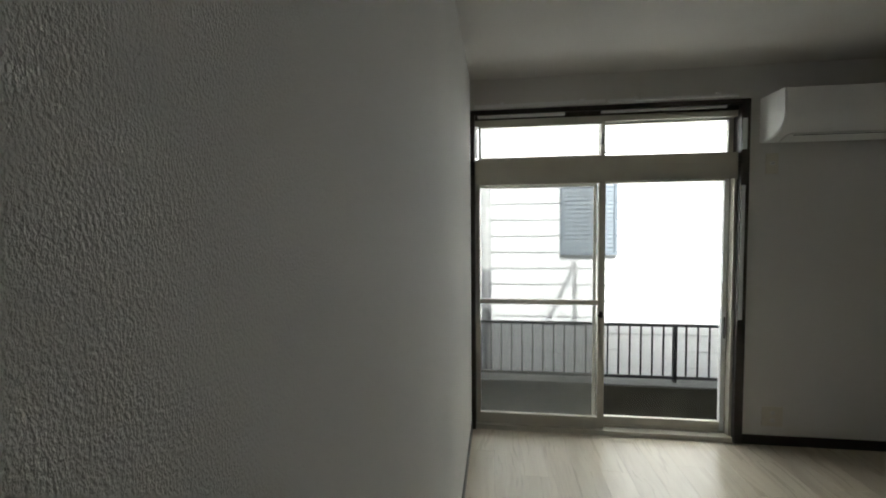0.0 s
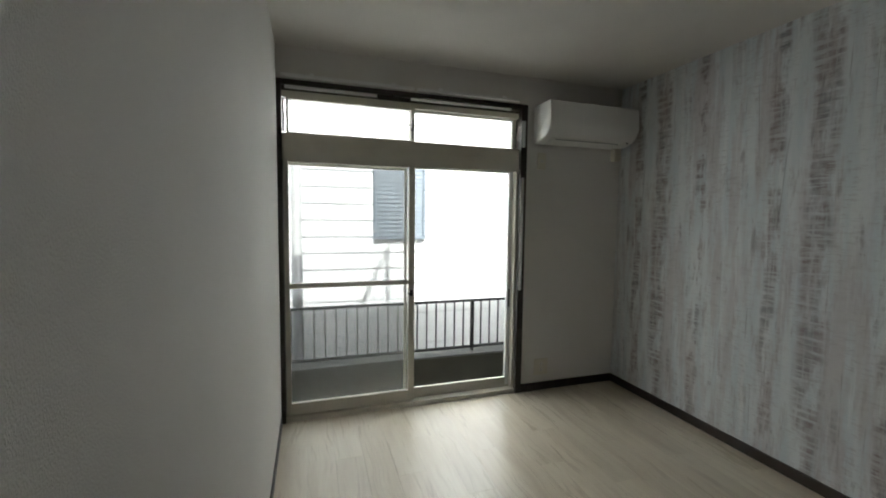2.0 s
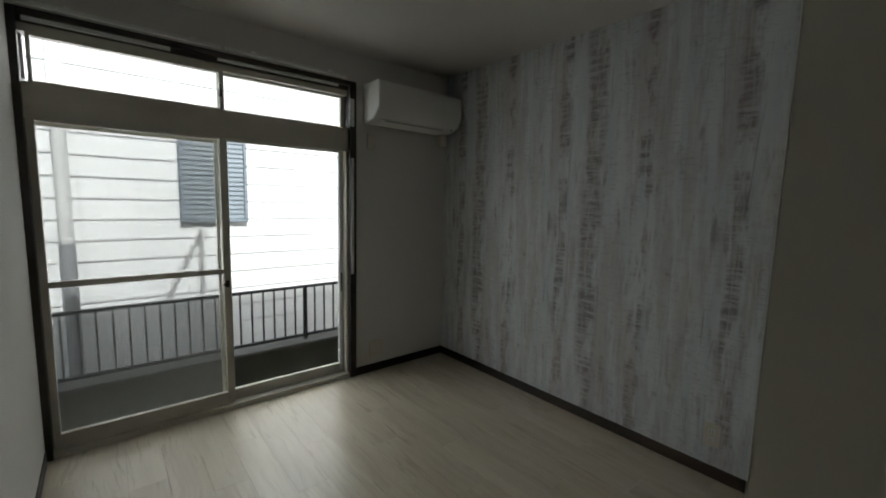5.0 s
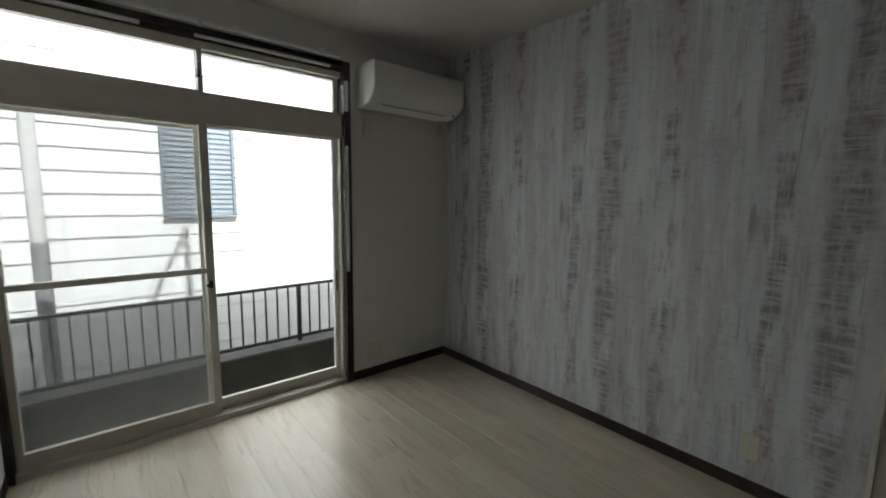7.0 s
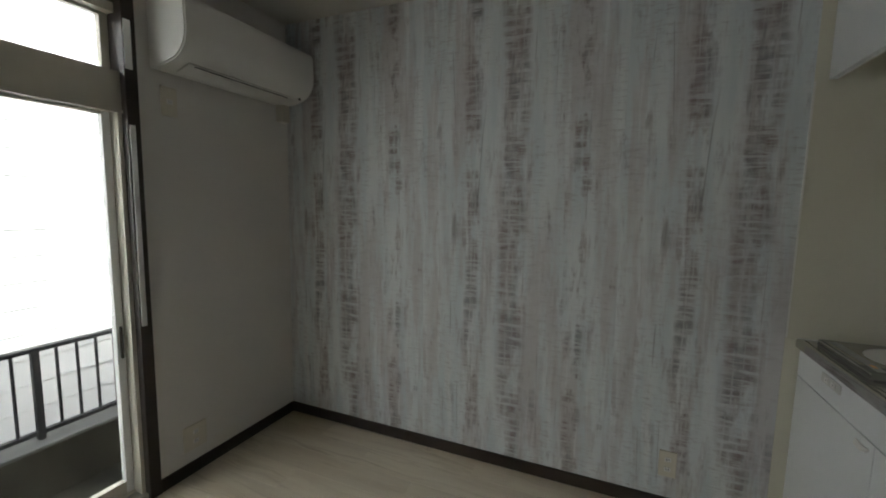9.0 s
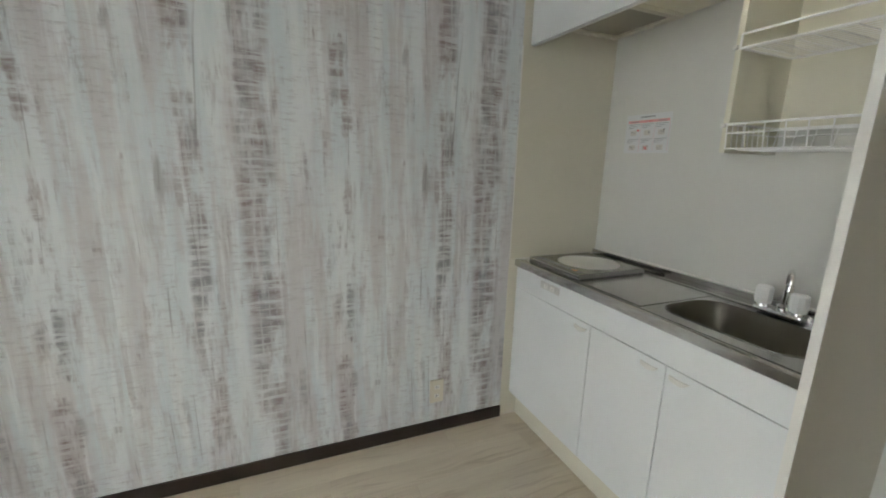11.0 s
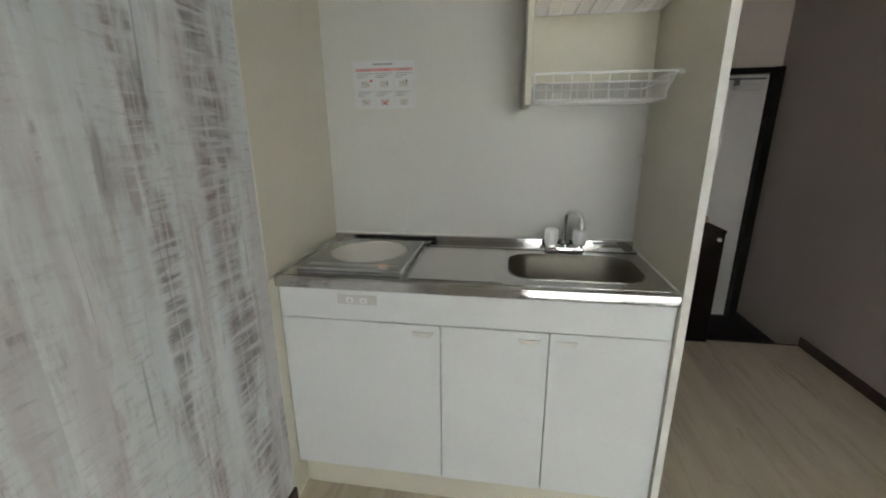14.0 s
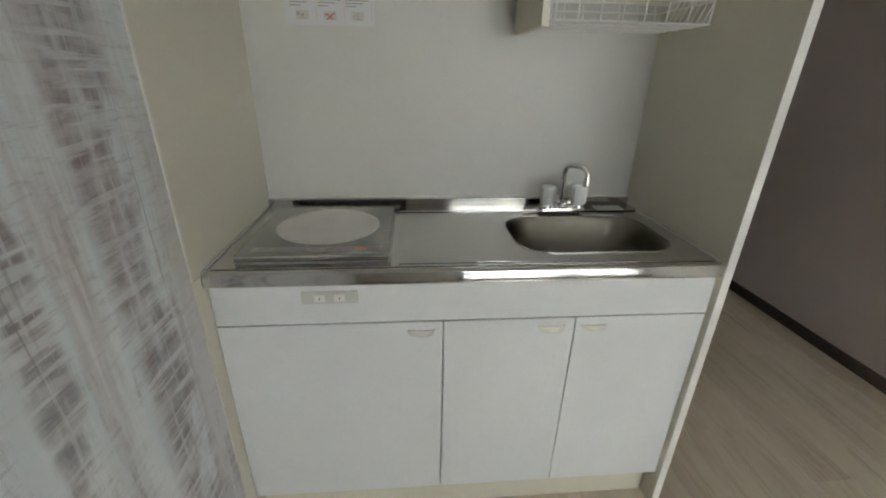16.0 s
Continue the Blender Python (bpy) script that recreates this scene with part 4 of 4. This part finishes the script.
def dish_rack():
    x0, x1, yf, yb, z0 = -KIT_W + 0.003, -0.762, -0.225, -KIT_D - 0.018, 1.362
    rk = thing("dish_rack", ((x0 + x1) / 2, yb, z0), "cream open dish rack with two white wire baskets", "dish rack")
    part("side_board", boxes((x1 - 0.018, x1, yb, yf, z0, 1.919), bevel=0.0015), M_RACK, rk)
    part("back_board", boxes((x0, x1 - 0.018, yb, yb + 0.006, z0 + 0.085, 1.919)), M_RACK, rk)
    xa, xb = x0 + 0.006, x1 - 0.022
    # lower basket
    low = part("basket", rods([((xa, yf + 0.02, z0 + 0.085), (xb, yf + 0.02, z0 + 0.085)), ((xa, yb + 0.02, z0 + 0.085), (xb, yb + 0.02, z0 + 0.085)), ((xa, yf + 0.02, z0 + 0.085), (xa, yb + 0.02, z0 + 0.085)), ((xb, yf + 0.02, z0 + 0.085), (xb, yb + 0.02, z0 + 0.085))], 0.0036), M_WIRE, rk, "white coated wire basket")
    zb = z0 + 0.012
    xc, xd = xa + 0.03, xb - 0.005
    for yy in (yf + 0.012, yb + 0.04):
        part("rim_wire", rods([((xc, yy, zb), (xd, yy, zb)), ((xc, yy, zb + 0.047), (xd, yy, zb + 0.047))], 0.0024), M_WIRE, low)
        for k in range(8):
            x = xc + (xd - xc) * k / 7
            part("upright_wire", rods([((x, yy, zb), (x, yf + 0.02 if yy > -0.3 else yb + 0.02, z0 + 0.085))], 0.0019, 6), M_WIRE, low)
    for xx in (xc, xd):
        part("rim_wire", rods([((xx, yf + 0.012, zb), (xx, yb + 0.04, zb)), ((xx, yf + 0.012, zb + 0.047), (xx, yb + 0.04, zb + 0.047))], 0.0024), M_WIRE, low)
        for k in range(1, 9):
            yy = yf + 0.012 + (yb + 0.028 - yf) * k / 9
            part("upright_wire", rods([((xx, yy, zb), (xa if xx == xc else xb, yy, z0 + 0.085))], 0.0019, 6), M_WIRE, low)
    for k in range(1, 26):
        x = xc + (xd - xc) * k / 26
        part("floor_wire", rods([((x, yf + 0.012, zb), (x, yb + 0.04, zb))], 0.0016, 6), M_WIRE, low)
    for k in range(1, 4):
        yy = yf + 0.012 + (yb + 0.028 - yf) * k / 4
        part("floor_wire", rods([((xc, yy, zb - 0.003), (xd, yy, zb - 0.003))], 0.002, 6), M_WIRE, low)
    # upper flat shelf
    zs = 1.665
    up = part("wire_shelf", rods([((xa, yf + 0.01, zs), (xb, yf + 0.01, zs)), ((xa, yb + 0.02, zs), (xb, yb + 0.02, zs)), ((xa, yf + 0.01, zs), (xa, yb + 0.02, zs)), ((xb, yf + 0.01, zs), (xb, yb + 0.02, zs)), ((xa, yf + 0.01, zs + 0.04), (xb, yf + 0.01, zs + 0.04)), ((xa, yf + 0.01, zs), (xa, yf + 0.01, zs + 0.04)), ((xb, yf + 0.01, zs), (xb, yf + 0.01, zs + 0.04))], 0.0036), M_WIRE, rk, "white coated wire shelf")
    for k in range(1, 12):
        yy = yf + 0.01 + (yb + 0.01 - yf) * k / 12
        part("shelf_wire", rods([((xa, yy, zs), (xb, yy, zs))], 0.0016, 6), M_WIRE, up)
    for k in range(1, 9):
        x = xa + (xb - xa) * k / 9
        part("shelf_wire", rods([((x, yf + 0.01, zs - 0.004), (x, yb + 0.02, zs - 0.004))], 0.0019, 6), M_WIRE, up)
    for x, y, z in ((x0 + 0.007, yf + 0.03, z0 + 0.08), (x1 - 0.021, yf + 0.03, z0 + 0.08), (x0 + 0.007, yf + 0.03, zs), (x1 - 0.021, yf + 0.03, zs)):
        part("peg", boxes((x - 0.006, x + 0.006, y - 0.006, y + 0.006, z - 0.006, z + 0.006), bevel=0.002), M_PLASTIC, rk, "white shelf peg")
    return rk


dish_rack()

# ---- passage and entry ----
door = thing("door_1", (-2.16, DOOR_Y, GENKAN_Z), "grey steel entrance door in a black frame, closed", "door", kind="structure")
part("frame", boxes((-1.85, -1.815, DOOR_Y - 0.06, DOOR_Y + 0.02, GENKAN_Z, 1.69), bevel=0.003), M_DOORFRAME, door)
part("frame", boxes((XP + 0.001, XP + 0.055, DOOR_Y - 0.06, DOOR_Y + 0.05, GENKAN_Z, 1.69), bevel=0.003), M_DOORFRAME, door)
part("frame", boxes((XP + 0.055, -1.85, DOOR_Y - 0.06, DOOR_Y + 0.02, 1.655, 1.69), bevel=0.003), M_DOORFRAME, door)
leaf = part("leaf", boxes((XP + 0.06, -1.853, DOOR_Y - 0.05, DOOR_Y - 0.012, GENKAN_Z + 0.004, 1.65), bevel=0.002), M_DOOR, door)
# unseen strips, added so that no daylight leaks in round the leaf
part("leak_strip", boxes((XP, XP + 0.08, DOOR_Y - 0.075, DOOR_Y - 0.0605, GENKAN_Z - 0.1, 1.75), (-1.89, -1.80, DOOR_Y - 0.075, DOOR_Y - 0.0605, GENKAN_Z - 0.1, 1.75), (XP + 0.08, -1.89, DOOR_Y - 0.075, DOOR_Y - 0.0605, 1.60, 1.75), (XP + 0.08, -1.89, DOOR_Y - 0.075, DOOR_Y - 0.0605, GENKAN_Z - 0.1, GENKAN_Z + 0.04)), M_DOORFRAME, door, "black strips added behind the leaf to block leaking daylight")
part("pull_handle", boxes((-1.90, -1.875, DOOR_Y - 0.012, DOOR_Y + 0.03, 1.03, 1.15), bevel=0.006), M_CHROME, leaf, "chrome pull plate")
part("thumb_turn", rods([((-1.885, DOOR_Y - 0.012, 0.82), (-1.885, DOOR_Y + 0.015, 0.82))], 0.018, 16), M_CHROME, leaf, "chrome lock knob")
part("lever", boxes((-1.99, -1.87, DOOR_Y + 0.02, DOOR_Y + 0.035, 0.745, 0.77), (-1.895, -1.875, DOOR_Y - 0.012, DOOR_Y + 0.02, 0.747, 0.768), bevel=0.004), M_CHROME, leaf, "chrome lever handle")
part("peephole", rods([((-2.16, DOOR_Y - 0.012, 1.20), (-2.16, DOOR_Y - 0.006, 1.20))], 0.007, 12), M_DARK, leaf, "small dark peephole")
closer = part("door_closer", boxes((-2.40, -2.24, DOOR_Y - 0.012, DOOR_Y + 0.035, 1.545, 1.59), (-2.415, -2.40, DOOR_Y - 0.012, DOOR_Y + 0.03, 1.55, 1.585), bevel=0.005), M_PIPE, leaf, "grey hydraulic door closer")
part("arm", boxes((-2.42, -2.12, DOOR_Y + 0.022, DOOR_Y + 0.034, 1.612, 1.624), (-2.255, -2.235, DOOR_Y + 0.005, DOOR_Y + 0.045, 1.575, 1.626), (-2.16, -2.12, DOOR_Y - 0.01, DOOR_Y + 0.036, 1.622, 1.65), bevel=0.002), M_STAND, closer, "dark folding closer arm")


def shoe_cabinet():
    x0, x1, y0, y1, z1 = -1.98, -1.362, -2.19, STEP_Y + 0.03, 0.72
    sc = thing("shoe_cabinet", ((x0 + x1) / 2, (y0 + y1) / 2, 0), "dark brown low shoe cabinet at the entry step", "shoe cabinet")
    part("end_panel", boxes((x0, x1, y1 - 0.02, y1, 0.0, z1 - 0.021), bevel=0.002), M_SHOE, sc)
    part("end_panel", boxes((x0, x1, y0, y0 + 0.02, 0.0, z1 - 0.021), bevel=0.002), M_SHOE, sc)
    part("top", boxes((x0 - 0.004, x1, y0, y1 + 0.004, z1 - 0.02, z1), bevel=0.003), M_SHOE, sc)
    part("back", boxes((x1 - 0.01, x1, y0 + 0.021, y1 - 0.021, 0.0, z1 - 0.021)), M_SHOE, sc)
    for k in range(2):
        w = (y1 - y0 - 0.05) / 2
        d = part("door", boxes((x0 - 0.002, x0 + 0.016, y0 + 0.022 + k * (w + 0.004), y0 + 0.022 + k * (w + 0.004) + w, 0.03, z1 - 0.024), bevel=0.002), M_SHOE, sc)
    part("catch", rods([((x0 + 0.03, y1 - 0.002, z1 - 0.055), (x0 + 0.03, y1 + 0.010, z1 - 0.055))], 0.012, 14), M_PLASTIC, sc, "small white stick-on hook")
    return sc


shoe_cabinet()
solid("dark_tray", prism([(-1.52, 0.7205), (-1.52, 0.785), (-1.60, 0.785), (-1.66, 0.755), (-2.0, 0.755), (-2.0, 0.7205)], "x", -1.86, -1.66), M_SHOE, "dark brown wooden key tray on the shoe cabinet", "tray")
solid("shoe_horn_box", boxes((-1.97, -1.84, -1.78, -1.62, 0.7205, 0.765), bevel=0.014), M_BOX, "small beige box on the shoe cabinet", "box")

bp = thing("breaker_panel", (-1.79, DOOR_Y, 1.72), "beige electrical breaker panel above the entrance door", "breaker panel")
cover = part("cover", boxes((-1.90, -1.62, DOOR_Y, DOOR_Y + 0.06, 1.715, 1.97), bevel=0.006), M_BOX, bp)
well = part("breaker_window", boxes((-1.745, -1.635, DOOR_Y + 0.056, DOOR_Y + 0.063, 1.775, 1.93), bevel=0.003), M_DARK, cover, "dark window over the breaker switches")
for k in range(2):
    part("breaker", boxes((-1.725 + 0.045 * k, -1.695 + 0.045 * k, DOOR_Y + 0.063, DOOR_Y + 0.070, 1.83, 1.865), bevel=0.002), M_SHUTTER, well, "dark grey breaker switch")
frame_b = part("label_frame", boxes((-1.86, -1.765, DOOR_Y + 0.058, DOOR_Y + 0.064, 1.785, 1.84), bevel=0.002), M_DARK, cover, "dark label frame")
part("label", boxes((-1.852, -1.773, DOOR_Y + 0.064, DOOR_Y + 0.066, 1.793, 1.832)), M_PLASTIC, frame_b, "white label")
part("test_button", rods([((-1.86, DOOR_Y + 0.06, 1.94), (-1.86, DOOR_Y + 0.066, 1.94))], 0.012, 12), glow("yellow_button", (0.9, 0.7, 0.1), 0.0), cover, "yellow test button")
wall_plate("light_switch", (-1.58, DOOR_Y, 1.14), 0.075, 0.12, "Y", "white light switch beside the entrance door", 1, M_PLASTIC)

# ---- outside the window: balcony, railing, neighbour's house ----
BZ = -0.28
structure("balcony_floor", boxes((-5.0, 2.5, YW + 0.15, 3.65, BZ - 0.12, BZ)), M_CONCRETE_SHADED, "stained concrete balcony floor, its colour darkened for shade", "balcony")
structure("balcony_upstand", boxes((-5.0, 2.5, 3.42, 3.56, BZ, 0.012), bevel=0.01), M_CONCRETE_SHADED, "stained concrete balcony upstand, its colour darkened for shade", "balcony")
structure("balcony_coping", boxes((-5.0, 2.5, 3.40, 3.58, 0.0121, 0.035), bevel=0.008), M_LEDGE, "pale concrete coping on the upstand", "balcony")
structure("balcony_house_wall", boxes((-5.0, XW - T - 0.001, YW, YW + 0.15, -3, CEIL + T), (T + 0.001, 2.5, YW, YW + 0.15, -3, CEIL + T), (XW - T, T, YW + 0.001, YW + 0.15, -3, -0.1501)), M_SIDING, "pale outer wall of the apartment house", "wall")


def railing():
    y, zt, zb = 3.49, 0.535, 0.075
    rl = thing("balcony_railing", (-1.6, y, 0.035), "dark bronze metal balcony railing with thin bars", "railing")
    part("top_rail", boxes((-5.0, 2.5, y - 0.022, y + 0.022, zt - 0.012, zt + 0.012), bevel=0.006), M_RAIL, rl)
    part("bottom_rail", boxes((-5.0, 2.5, y - 0.014, y + 0.014, zb - 0.012, zb + 0.012), bevel=0.004), M_RAIL, rl)
    x = -0.865 - 1.86 * 2
    k = 0
    first = None
    while x < 2.4:
        if k % 20 == 0:
            part("post", boxes((x - 0.016, x + 0.016, y - 0.016, y + 0.016, 0.0355, zt - 0.011), bevel=0.003), M_RAIL, rl)
        elif first is None:
            first = part("bar", boxes((x - 0.006, x + 0.006, y - 0.006, y + 0.006, zb + 0.011, zt - 0.011)), M_RAIL, rl)
            first_x = x
        else:
            ob = new("bar", first.data)
            ob.parent = rl
            ob.location = (x - first_x, 0, 0)
        x += 0.093
        k += 1
    return rl


railing()


def neighbour_house():
    y = 4.2
    nh = thing("neighbour_house", (-1.5, y, -3.0), "white siding house wall close behind the balcony", "house")
    wall_core = part("wall", boxes((-8.0, 6.0, y + 0.03, y + 3.0, -3.0, 5.6)), M_SIDING, nh)
    step = 0.172
    z, i = -3.0, 0
    boards = {}
    while z < 5.5:
        key = "low" if z < 0.40 else "high"
        prof = [(y + 0.03, 0.002), (y + 0.03, step), (y + 0.012, step), (y + 0.002, 0.010), (y + 0.004, 0.002)]
        if key not in boards:
            boards[key] = part("siding_board", prism([(p, q + z) for p, q in prof], "x", -8.0, 6.0), M_SIDING, nh)
            boards[key + "z"] = z
        else:
            ob = new("siding_board", boards[key].data)
            ob.parent = nh
            ob.location = (0, 0, z - boards[key + "z"])
        z += step
    part("roof", boxes((-8.4, 6.4, y - 0.12, y + 3.4, 5.6, 5.72), bevel=0.03), M_ROOF, nh)
    w = part("window", boxes((-1.73, -1.70, y - 0.03, y + 0.02, 1.10, 2.0), (-1.19, -1.16, y - 0.03, y + 0.02, 1.10, 2.0), (-1.70, -1.19, y - 0.03, y + 0.02, 1.10, 1.13), (-1.70, -1.19, y - 0.03, y + 0.02, 1.965, 2.0), bevel=0.004), M_SHUTTER, nh, "narrow window with blue-grey louvres")
    slat = None
    for k in range(19):
        zz = 1.135 + 0.0445 * k
        if slat is None:
            slat = part("slat", prism([(y - 0.014, zz), (y - 0.014, zz + 0.006), (y - 0.004, zz + 0.05), (y - 0.002, zz + 0.05), (y - 0.002, zz)], "x", -1.70, -1.19), M_SHUTTER, w)
        else:
            ob = new("slat", slat.data)
            ob.parent = w
            ob.location = (0, 0, 0.0445 * k)
    return nh


neighbour_house()
dp = thing("downpipe", (-2.50, 4.1, -3.0), "pale grey rain downpipe on the neighbouring house", "downpipe")
part("pipe", rods([((-2.50, 4.13, 0.9), (-2.50, 4.13, 5.55))], 0.045, 20), M_PIPE, dp, soft=40)
# below 0.95 m the pipe is darker grey and slightly wider
part("lower_pipe", rods([((-2.50, 4.13, -3.0), (-2.50, 4.13, 0.95))], 0.049, 20), M_PIPE_LOW, dp, "darker grey lower length of the downpipe", soft=40)
mast = thing("roof_mast", (-1.31, 2.3, CEIL + T), "thin grey metal mast with a stay on the flat roof", "mast")
part("pole", rods([((-1.31, 2.3, CEIL + T), (-1.31, 2.3, 3.667))], 0.023, 10), M_STAND, mast)
part("stay", rods([((-1.86, 2.3, CEIL + T), (-1.31, 2.3, 3.66))], 0.019, 10), M_STAND, mast)
structure("ground", boxes((-60, 60, -60, 60, -3.3, -3.0)), M_GROUND, "grey gravel ground between the houses", "ground")

# ---- floor planks, grain along y ----
PW, PL = 0.1505, 0.91
shapes = {}
for col in range(17):
    x0 = 0.0 - PW * (col + 1)
    x1 = x0 + PW
    x0 = max(x0, XW)
    y = STEP_Y - 0.91 * ((col * 0.37) % 1.0)
    while y < YW:
        a, b = max(y, STEP_Y), min(y + PL, YW)
        y += PL
        if b - a < 0.03:
            continue
        # the strip beside the shoe cabinet and the room share one sheet of boards
        key = (round(x1 - x0, 3), round(b - a, 3))
        if key not in shapes:
            bm = bmesh.new()
            w, h = x1 - x0 - 0.0004, b - a - 0.0004
            box(bm, -w / 2, w / 2, -h / 2, h / 2, -0.012, 0.0, bevel=0.0005, segments=1)
            shapes[key] = mesh_of("plank", bm, M_PLANK)
        ob = new("plank", shapes[key])
        ob.parent = floor
        ob.location = ((x0 + x1) / 2, (a + b) / 2, 0)
